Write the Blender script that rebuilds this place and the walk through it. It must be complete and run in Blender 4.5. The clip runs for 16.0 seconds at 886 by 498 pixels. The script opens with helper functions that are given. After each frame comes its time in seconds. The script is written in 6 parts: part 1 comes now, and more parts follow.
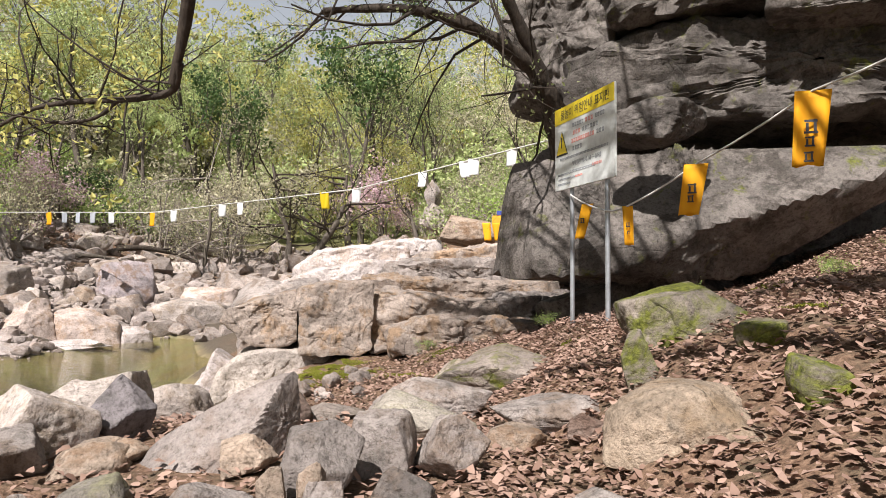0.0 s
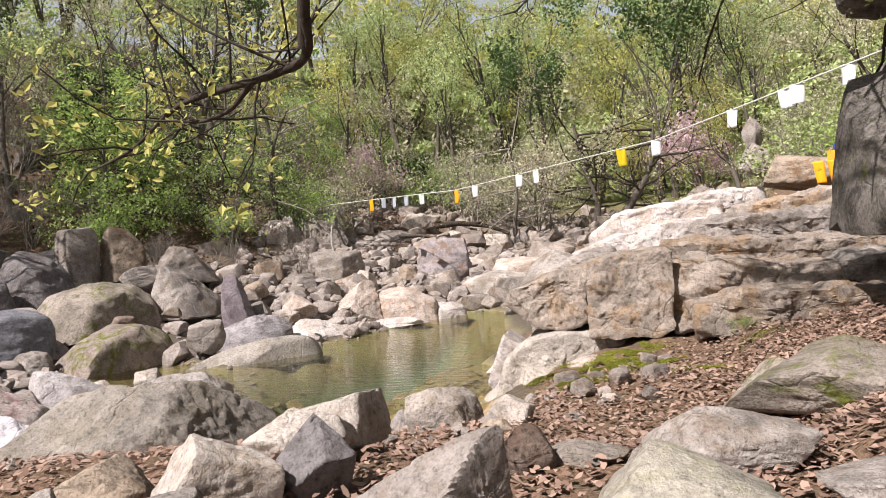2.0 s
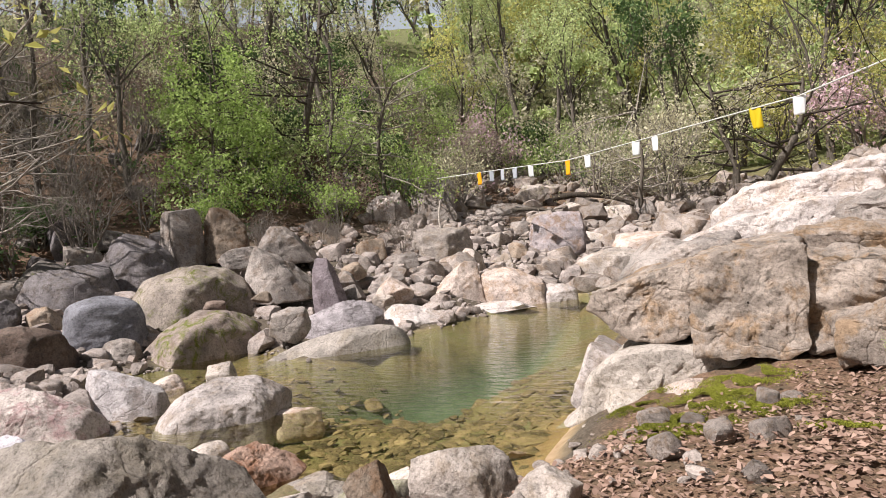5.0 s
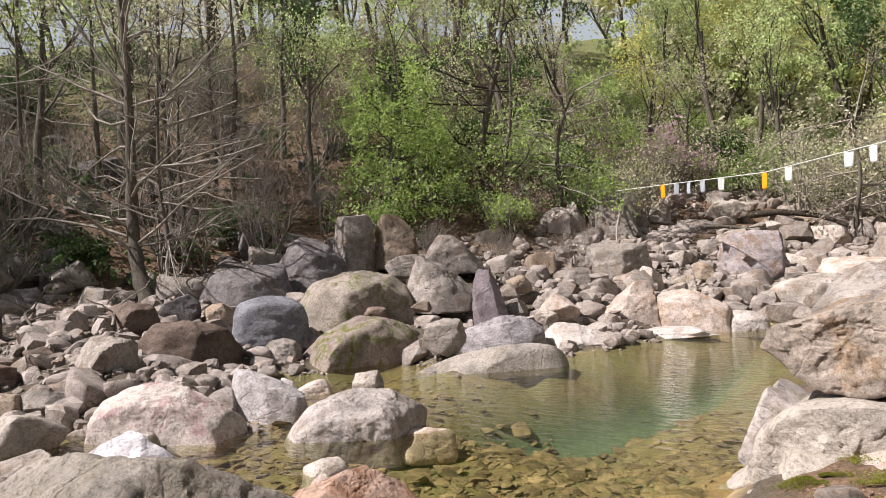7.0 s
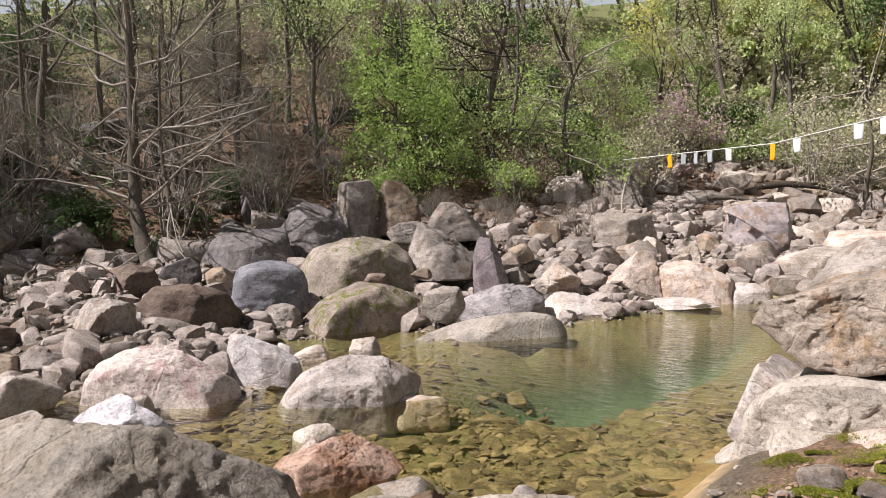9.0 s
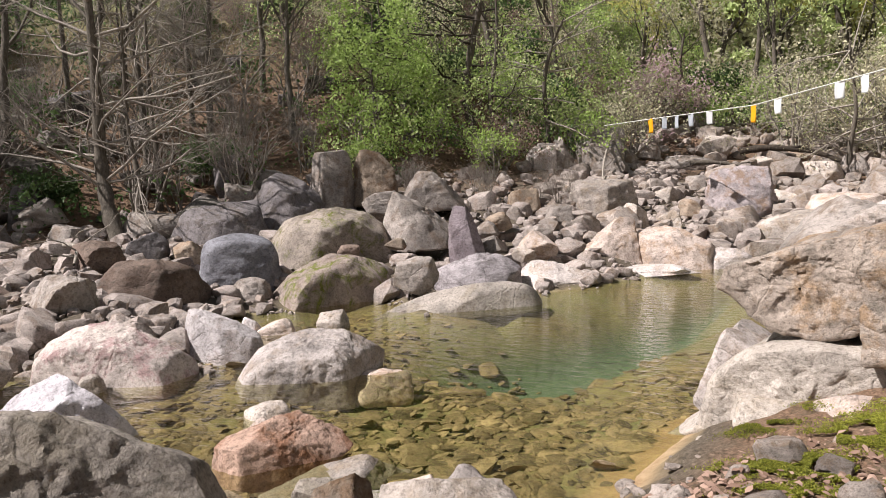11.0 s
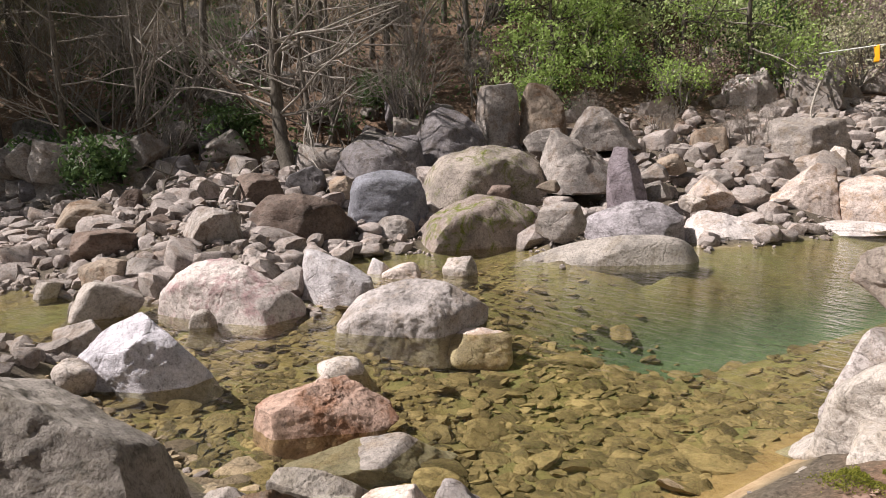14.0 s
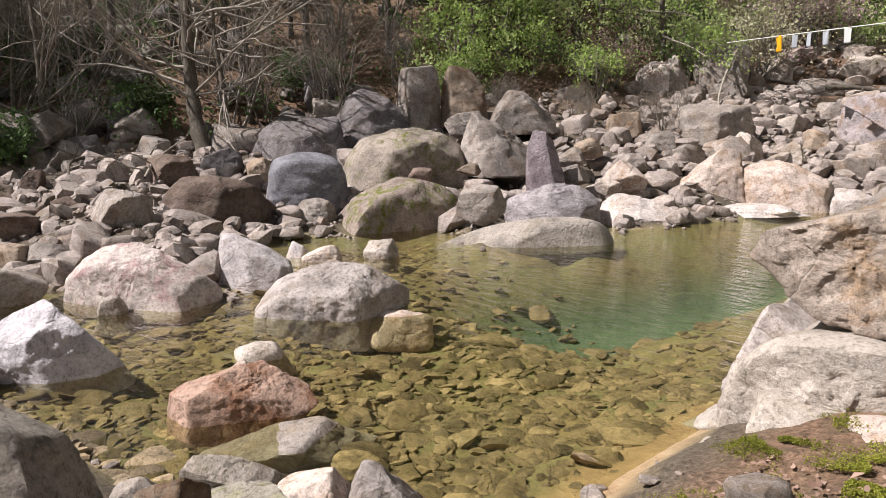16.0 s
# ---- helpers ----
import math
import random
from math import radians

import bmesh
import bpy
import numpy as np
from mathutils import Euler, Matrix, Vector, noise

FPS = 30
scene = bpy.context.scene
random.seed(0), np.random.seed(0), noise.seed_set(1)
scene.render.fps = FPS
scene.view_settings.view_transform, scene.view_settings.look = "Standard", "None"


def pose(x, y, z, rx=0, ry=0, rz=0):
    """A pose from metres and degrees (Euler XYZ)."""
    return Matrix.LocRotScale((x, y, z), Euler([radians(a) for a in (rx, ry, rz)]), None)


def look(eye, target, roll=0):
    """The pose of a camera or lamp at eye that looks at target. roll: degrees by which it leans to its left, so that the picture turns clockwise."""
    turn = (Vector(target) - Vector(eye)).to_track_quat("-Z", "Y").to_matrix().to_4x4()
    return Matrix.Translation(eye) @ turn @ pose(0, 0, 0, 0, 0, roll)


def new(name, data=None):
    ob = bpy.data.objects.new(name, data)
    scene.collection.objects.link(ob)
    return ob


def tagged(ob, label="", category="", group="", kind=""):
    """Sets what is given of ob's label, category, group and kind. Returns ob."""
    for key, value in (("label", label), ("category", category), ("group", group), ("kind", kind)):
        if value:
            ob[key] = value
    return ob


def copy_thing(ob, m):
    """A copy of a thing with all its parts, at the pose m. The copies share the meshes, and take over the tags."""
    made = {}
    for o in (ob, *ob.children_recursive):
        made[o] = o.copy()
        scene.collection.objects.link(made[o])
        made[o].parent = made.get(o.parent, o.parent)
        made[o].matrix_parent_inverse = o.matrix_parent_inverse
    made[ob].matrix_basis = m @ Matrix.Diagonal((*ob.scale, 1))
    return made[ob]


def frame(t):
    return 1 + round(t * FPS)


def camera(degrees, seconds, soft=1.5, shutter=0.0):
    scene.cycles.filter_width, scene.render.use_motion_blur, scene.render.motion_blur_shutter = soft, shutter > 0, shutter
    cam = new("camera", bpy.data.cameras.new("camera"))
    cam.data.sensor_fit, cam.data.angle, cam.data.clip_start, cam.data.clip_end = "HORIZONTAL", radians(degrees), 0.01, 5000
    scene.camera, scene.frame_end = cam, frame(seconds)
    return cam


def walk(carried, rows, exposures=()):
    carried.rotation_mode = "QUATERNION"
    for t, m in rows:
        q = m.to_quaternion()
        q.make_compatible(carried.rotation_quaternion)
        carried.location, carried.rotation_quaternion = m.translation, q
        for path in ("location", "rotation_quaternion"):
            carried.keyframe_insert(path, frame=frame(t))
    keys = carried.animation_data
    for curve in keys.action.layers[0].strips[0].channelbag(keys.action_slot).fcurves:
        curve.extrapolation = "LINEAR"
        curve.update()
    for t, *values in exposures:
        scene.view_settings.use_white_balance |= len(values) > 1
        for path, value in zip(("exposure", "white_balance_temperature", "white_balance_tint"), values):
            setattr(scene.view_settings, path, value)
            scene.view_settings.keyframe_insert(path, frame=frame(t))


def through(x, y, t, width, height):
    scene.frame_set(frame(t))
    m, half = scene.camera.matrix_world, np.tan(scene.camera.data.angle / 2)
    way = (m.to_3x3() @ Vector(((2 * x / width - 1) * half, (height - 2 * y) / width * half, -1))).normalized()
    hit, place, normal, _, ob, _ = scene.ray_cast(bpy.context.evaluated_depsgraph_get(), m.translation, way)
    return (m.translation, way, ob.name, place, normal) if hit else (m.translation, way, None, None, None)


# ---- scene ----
cam = camera(62.4, 16.0, soft=0.65)
PATH = [
    (0, (-0.652, 0.787, 2.015), (-0.31, 2.756, 2.091), 0.2),
    (0.5, (-0.419, 1.08, 2.068), (-0.523, 3.077, 2.042), -0.3),
    (1, (-0.33, 1.421, 2.035), (-0.642, 3.397, 1.997), -3.5),
    (1.5, (-0.266, 1.8, 2.151), (-0.689, 3.755, 2.149), -4.5),
    (2, (-0.187, 2.11, 2.189), (-0.703, 4.042, 2.186), -4.6),
    (2.5, (-0.119, 2.379, 2.27), (-0.722, 4.286, 2.244), -4.4),
    (3, (-0.067, 2.694, 2.302), (-0.708, 4.588, 2.237), -4.1),
    (3.2, (-0.041, 2.802, 2.337), (-0.674, 4.698, 2.262), -3.9),
    (5.3, (0.14, 4.201, 2.428), (-0.814, 5.957, 2.355), -5.0),
    (5.5, (0.159, 4.287, 2.44), (-0.877, 5.995, 2.332), -4.4),
    (6, (0.095, 4.683, 2.392), (-1.11, 6.279, 2.373), -2.9),
    (6.5, (0.082, 4.935, 2.384), (-1.218, 6.455, 2.384), -3.1),
    (7, (0.084, 5.139, 2.353), (-1.203, 6.67, 2.365), -3.0),
    (7.5, (0.057, 5.253, 2.369), (-1.186, 6.819, 2.374), -2.5),
    (8, (0.075, 5.275, 2.365), (-1.17, 6.84, 2.351), -2.5),
    (8.5, (0.144, 5.276, 2.363), (-1.128, 6.82, 2.327), -2.4),
    (9, (0.153, 5.325, 2.37), (-1.153, 6.838, 2.291), -2.1),
    (9.2, (0.161, 5.321, 2.367), (-1.155, 6.823, 2.267), -2.0),
    (11.3, (0.197, 6.056, 2.268), (-1.082, 7.582, 2.085), -3.2),
    (11.5, (0.28, 6.193, 2.264), (-1.007, 7.707, 2.037), -2.1),
    (12, (0.515, 6.546, 2.347), (-0.861, 7.953, 1.993), -0.3),
    (12.5, (0.483, 6.837, 2.377), (-1.089, 8.033, 2.067), -2.0),
    (13, (0.487, 7.104, 2.409), (-1.223, 8.104, 2.127), -3.4),
    (13.5, (0.383, 7.304, 2.393), (-1.294, 8.355, 2.106), -2.7),
    (14, (0.349, 7.361, 2.369), (-1.293, 8.459, 2.054), -2.2),
    (14.5, (0.362, 7.377, 2.368), (-1.235, 8.528, 2.016), -1.5),
    (15, (0.381, 7.372, 2.362), (-1.18, 8.566, 1.992), -1.1),
    (15.5, (0.375, 7.379, 2.369), (-1.161, 8.604, 1.998), -1.2),
    (16, (0.366, 7.386, 2.359), (-1.144, 8.646, 1.992), -1.5),
]
walk(cam, [(t, look(eye, target, roll)) for t, eye, target, roll in PATH], exposures=((0.0, 0.90), (5.0, 0.86), (16.0, 0.86)))

# ---- world, sun, exposure ----
SUN_AZ, SUN_EL = 214.0, 49.0          # degrees from +y clockwise, degrees up
world = bpy.data.worlds.new("world")
scene.world = world
world.use_nodes = True
wn = world.node_tree.nodes
sky = wn.new("ShaderNodeTexSky")
sky.sky_type, sky.sun_disc = "NISHITA", False
sky.sun_elevation, sky.sun_rotation = radians(SUN_EL), radians(SUN_AZ)
sky.dust_density, sky.air_density, sky.ozone_density = 3.0, 1.0, 1.5
wn["Background"].inputs["Strength"].default_value = 0.030
pale = wn.new("ShaderNodeHueSaturation")
pale.inputs["Saturation"].default_value = 0.62
world.node_tree.links.new(sky.outputs[0], pale.inputs["Color"])
up = wn.new("ShaderNodeTexCoord")
height = wn.new("ShaderNodeSeparateXYZ")
haze = wn.new("ShaderNodeMapRange")                 # milky spring haze low over the hills, all round
for key, v in (("From Min", 0.05), ("From Max", 0.85), ("To Min", 0.85), ("To Max", 0.0)):
    haze.inputs[key].default_value = v
milk = wn.new("ShaderNodeMix")
milk.data_type = "RGBA"
milk.inputs[7].default_value = (13.5, 14.3, 15.6, 1)
world.node_tree.links.new(up.outputs["Generated"], height.inputs[0])
world.node_tree.links.new(height.outputs["Z"], haze.inputs["Value"])
world.node_tree.links.new(haze.outputs[0], milk.inputs[0])
world.node_tree.links.new(pale.outputs[0], milk.inputs[6])
world.node_tree.links.new(milk.outputs[2], wn["Background"].inputs["Color"])
sun = new("sun", bpy.data.lights.new("sun", "SUN"))
sun.data.energy, sun.data.angle, sun.data.color = 5.0, radians(0.6), (1.0, 0.955, 0.93)
_a, _e = radians(SUN_AZ), radians(SUN_EL)
sun.matrix_world = look((math.sin(_a) * math.cos(_e) * 60, math.cos(_a) * math.cos(_e) * 60, math.sin(_e) * 60), (0, 0, 0))


# ---- materials ----
def material(name):
    m = bpy.data.materials.new(name)
    m.use_nodes = True
    return m, m.node_tree.nodes, m.node_tree.links, m.node_tree.nodes["Principled BSDF"]


def node(nodes, kind, **values):
    n = nodes.new(kind)
    for key, v in values.items():
        n.inputs[key].default_value = v
    return n


def ramp(nodes, links, source, stops):
    r = nodes.new("ShaderNodeValToRGB")
    while len(r.color_ramp.elements) < len(stops):
        r.color_ramp.elements.new(0.5)
    for el, (p, c) in zip(r.color_ramp.elements, stops):
        el.position, el.color = p, (*c, 1)
    links.new(source, r.inputs[0])
    return r.outputs[0]


def blend(nodes, links, fac, a, b, kind="MIX"):
    m = nodes.new("ShaderNodeMix")
    m.data_type, m.blend_type = "RGBA", kind
    for i, v in ((0, fac), (6, a), (7, b)):
        if isinstance(v, (int, float)):
            m.inputs[i].default_value = v
        elif isinstance(v, tuple):
            m.inputs[i].default_value = (*v, 1)
        else:
            links.new(v, m.inputs[i])
    return m.outputs[2]


def noise_out(nodes, links, coord, scale, detail=5.0, rough=0.6, distort=0.0):
    n = node(nodes, "ShaderNodeTexNoise", Scale=scale, Detail=detail, Roughness=rough, Distortion=distort)
    links.new(coord, n.inputs["Vector"])
    return n.outputs["Fac"]


def bumped(nodes, links, bsdf, pairs):
    """Stacks bump nodes: (height, strength, distance)."""
    last = None
    for h, s, d in pairs:
        b = node(nodes, "ShaderNodeBump", Strength=s, Distance=d)
        links.new(h, b.inputs["Height"])
        if last:
            links.new(last, b.inputs["Normal"])
        last = b.outputs["Normal"]
    links.new(last, bsdf.inputs["Normal"])


def shift_coord(nodes, links):
    """Object coordinates, moved for every object by its random number."""
    tc, info = nodes.new("ShaderNodeTexCoord"), nodes.new("ShaderNodeObjectInfo")
    mul = nodes.new("ShaderNodeVectorMath")
    mul.operation = "MULTIPLY_ADD"
    links.new(info.outputs["Random"], mul.inputs[0])
    mul.inputs[1].default_value = (31.0, 17.0, 53.0)
    links.new(tc.outputs["Object"], mul.inputs[2])
    return mul.outputs[0], info.outputs["Random"]


def rock_material(name, base, stain, dark=0.5, moss=0.0, streak=0.0, island=False, vary=(0.74, 1.2)):
    """Weathered stone: mottled base, stains, speckles, dark lichen, cracks."""
    m, ns, ls, b = material(name)
    base, stain = (tuple(v * k for v, k in zip(c, (0.75, 0.72, 0.775))) for c in (base, stain))
    co, rnd = shift_coord(ns, ls)
    if streak:
        mp = ns.new("ShaderNodeMapping")
        mp.inputs["Rotation"].default_value = (0.4, 0.5, 0.2)
        mp.inputs["Scale"].default_value = (1, 1, streak)
        ls.new(co, mp.inputs["Vector"])
        co2 = mp.outputs[0]
    else:
        co2 = co
    big = noise_out(ns, ls, co2, 1.6, 7, 0.68, 0.15)
    mid = noise_out(ns, ls, co2, 7.0, 6, 0.7)
    fine = noise_out(ns, ls, co, 70.0, 3, 0.7)
    c = ramp(ns, ls, big, [(0.33, tuple(v * 0.5 for v in base)), (0.47, tuple(v * 0.92 for v in base)), (0.62, tuple(min(v * 1.2, 0.8) for v in base))])
    st = ramp(ns, ls, noise_out(ns, ls, co2, 2.3, 8, 0.74, 0.3), [(0.5, (0, 0, 0)), (0.6, (0.9, 0.9, 0.9))])
    c = blend(ns, ls, st, c, stain)
    c = blend(ns, ls, ramp(ns, ls, mid, [(0.53, (0, 0, 0)), (0.68, (dark, dark, dark))]), c, (0.07, 0.065, 0.055))
    sp = ramp(ns, ls, fine, [(0.33, (0.66, 0.64, 0.62)), (0.47, (1, 1, 1)), (0.66, (1.15, 1.15, 1.15))])
    c = blend(ns, ls, 0.7, c, sp, "MULTIPLY")
    grain = ramp(ns, ls, noise_out(ns, ls, co, 24.0, 4, 0.75), [(0.32, (0.36, 0.34, 0.31)), (0.46, (1, 1, 1)), (0.65, (1.28, 1.28, 1.28))])
    c = blend(ns, ls, 0.75, c, grain, "MULTIPLY")
    tone = ns.new("ShaderNodeHueSaturation")
    if island:
        rnd = ns.new("ShaderNodeNewGeometry").outputs["Random Per Island"]
    mr = node(ns, "ShaderNodeMapRange", **{"To Min": vary[0], "To Max": vary[1]})
    ls.new(rnd, mr.inputs["Value"])
    ls.new(mr.outputs[0], tone.inputs["Value"])
    ls.new(c, tone.inputs["Color"])
    c = tone.outputs[0]
    if moss:
        geo = ns.new("ShaderNodeNewGeometry")
        mo = ramp(ns, ls, noise_out(ns, ls, geo.outputs["Position"], 2.4, 7, 0.72, 0.8), [(0.62 - 0.25 * moss, (0, 0, 0)), (0.74 - 0.25 * moss, (1, 1, 1))])
        mc = ramp(ns, ls, noise_out(ns, ls, geo.outputs["Position"], 30, 3), [(0.3, (0.05, 0.055, 0.012)), (0.7, (0.17, 0.18, 0.03))])
        c = blend(ns, ls, mo, c, mc)
    ls.new(c, b.inputs["Base Color"])
    b.inputs["Roughness"].default_value = 0.88
    b.inputs["Specular IOR Level"].default_value = 0.25
    vor = ns.new("ShaderNodeTexVoronoi")
    vor.feature, vor.inputs["Scale"].default_value = "DISTANCE_TO_EDGE", 1.3
    wob = blend(ns, ls, 0.25, co2, noise_colour(ns, ls, co, 3.0))
    ls.new(wob, vor.inputs["Vector"])
    crack = ramp(ns, ls, vor.outputs["Distance"], [(0.0, (0, 0, 0)), (0.014, (1, 1, 1))])
    pits = noise_out(ns, ls, co, 26.0, 5, 0.75)
    bumped(ns, ls, b, [(crack, 0.45, 0.03), (big, 0.4, 0.08), (mid, 0.7, 0.045), (pits, 0.9, 0.02), (fine, 0.6, 0.006)])
    return m


def noise_colour(nodes, links, coord, scale):
    n = node(nodes, "ShaderNodeTexNoise", Scale=scale, Detail=4.0)
    links.new(coord, n.inputs["Vector"])
    return n.outputs["Color"]


ROCK = {
    "pale": rock_material("stone_pale", (0.53, 0.475, 0.395), (0.40, 0.33, 0.24), 0.5),
    "bright": rock_material("stone_cream", (0.58, 0.53, 0.465), (0.44, 0.37, 0.29), 0.4),
    "white": rock_material("stone_white", (0.74, 0.70, 0.65), (0.52, 0.46, 0.40), 0.3),
    "granite": rock_material("stone_speckled_white", (0.76, 0.73, 0.72), (0.60, 0.58, 0.57), 0.25),
    "grey": rock_material("stone_grey", (0.36, 0.325, 0.275), (0.24, 0.19, 0.14), 0.5),
    "dark": rock_material("stone_dark_grey", (0.19, 0.175, 0.165), (0.13, 0.11, 0.09), 0.55),
    "blue": rock_material("stone_blue_grey", (0.27, 0.275, 0.285), (0.17, 0.17, 0.18), 0.5, streak=1.5),
    "tan": rock_material("stone_tan", (0.40, 0.325, 0.235), (0.25, 0.16, 0.09), 0.45),
    "ochre": rock_material("stone_ochre", (0.40, 0.325, 0.225), (0.27, 0.20, 0.12), 0.45),
    "peach": rock_material("stone_peach", (0.60, 0.51, 0.42), (0.46, 0.34, 0.23), 0.35),
    "brown": rock_material("stone_brown", (0.25, 0.19, 0.145), (0.15, 0.10, 0.07), 0.55, streak=1.6),
    "rust": rock_material("stone_rust", (0.50, 0.35, 0.255), (0.30, 0.155, 0.085), 0.5),
    "pink": rock_material("stone_pinkish", (0.55, 0.49, 0.42), (0.38, 0.255, 0.235), 0.5),
    "purple": rock_material("stone_purple_grey", (0.25, 0.215, 0.215), (0.19, 0.155, 0.155), 0.4),
    "stripe": rock_material("stone_banded", (0.42, 0.39, 0.375), (0.22, 0.2, 0.19), 0.5, streak=3),
    "blotch": rock_material("stone_blotched", (0.38, 0.34, 0.32), (0.27, 0.19, 0.13), 0.55),
    "moss": rock_material("stone_waterside_mossy", (0.30, 0.25, 0.205), (0.21, 0.16, 0.12), 0.5, moss=0.5),
    "mossy": rock_material("stone_moss_grown", (0.25, 0.22, 0.17), (0.16, 0.13, 0.08), 0.5, moss=0.75),
    "ledge": rock_material("stone_ledge", (0.35, 0.305, 0.245), (0.24, 0.205, 0.14), 0.5, moss=0.4),
    "lichen": rock_material("stone_lichen", (0.40, 0.37, 0.29), (0.35, 0.34, 0.19), 0.4, moss=0.1),
    "bedrock": rock_material("bedrock", (0.42, 0.36, 0.285), (0.36, 0.25, 0.145), 0.55),
    "giant": rock_material("stone_grey_beige", (0.36, 0.325, 0.265), (0.30, 0.265, 0.20), 0.55),
    "whale": rock_material("stone_smooth_beige", (0.50, 0.455, 0.375), (0.40, 0.35, 0.265), 0.25),
    "slab": rock_material("stone_slab_grey", (0.33, 0.295, 0.25), (0.29, 0.24, 0.19), 0.35),
    "cliff": rock_material("cliff_stone", (0.23, 0.21, 0.175), (0.085, 0.075, 0.06), 0.92, moss=0.15),
}
BANKSTONES = rock_material("stones_far_bank", (0.42, 0.37, 0.315), (0.29, 0.23, 0.175), 0.4, island=True)
STONES = rock_material("stones_mixed", (0.37, 0.325, 0.27), (0.25, 0.19, 0.13), 0.45, island=True)
BEDSTONES = rock_material("pool_cobbles", (0.44, 0.345, 0.20), (0.24, 0.185, 0.10), 0.5, island=True, vary=(0.45, 1.2))


def ground_material():
    m, ns, ls, b = material("ground_soil_litter")
    zone = ns.new("ShaderNodeVertexColor")
    zone.layer_name = "zone"
    sep = ns.new("ShaderNodeSeparateColor")
    ls.new(zone.outputs["Color"], sep.inputs[0])
    tc = ns.new("ShaderNodeTexCoord")
    co = tc.outputs["Object"]
    fine, mid, big = noise_out(ns, ls, co, 26, 5, 0.7), noise_out(ns, ls, co, 5, 6, 0.7), noise_out(ns, ls, co, 0.7, 5)
    litter = ramp(ns, ls, fine, [(0.3, (0.05, 0.033, 0.022)), (0.5, (0.17, 0.105, 0.07)), (0.7, (0.29, 0.19, 0.13))])
    litter = blend(ns, ls, ramp(ns, ls, mid, [(0.45, (0, 0, 0)), (0.7, (1, 1, 1))]), litter, (0.095, 0.075, 0.05))
    # grit colour lowered to put the shade of gaps between stones into it
    grit = ramp(ns, ls, fine, [(0.3, (0.045, 0.036, 0.027)), (0.6, (0.13, 0.105, 0.08)), (0.75, (0.24, 0.195, 0.15))])
    bed = ramp(ns, ls, mid, [(0.3, (0.10, 0.078, 0.042)), (0.5, (0.26, 0.20, 0.11)), (0.72, (0.40, 0.31, 0.18))])
    bed = blend(ns, ls, ramp(ns, ls, big, [(0.4, (0, 0, 0)), (0.65, (0.7, 0.7, 0.7))]), bed, (0.22, 0.23, 0.12))
    # green murk of deep water, painted into the bed colour
    deep_water_tint = ramp(ns, ls, mid, [(0.35, (0.095, 0.15, 0.105)), (0.65, (0.15, 0.21, 0.15))])
    silt_zone = ns.new("ShaderNodeVertexColor")
    silt_zone.layer_name = "silt"
    silt = ramp(ns, ls, mid, [(0.35, (0.32, 0.21, 0.12)), (0.65, (0.48, 0.34, 0.21))])
    c = blend(ns, ls, sep.outputs["Green"], grit, litter)
    c = blend(ns, ls, sep.outputs["Red"], c, bed)
    c = blend(ns, ls, sep.outputs["Blue"], c, deep_water_tint)
    c = blend(ns, ls, zone.outputs["Alpha"], c, ramp(ns, ls, mid, [(0.35, (0.07, 0.075, 0.03)), (0.65, (0.20, 0.20, 0.09))]))
    c = blend(ns, ls, silt_zone.outputs["Alpha"], c, silt)
    ls.new(c, b.inputs["Base Color"])
    b.inputs["Roughness"].default_value = 0.95
    b.inputs["Specular IOR Level"].default_value = 0.15
    bumped(ns, ls, b, [(mid, 0.7, 0.08), (fine, 0.8, 0.03)])
    return m


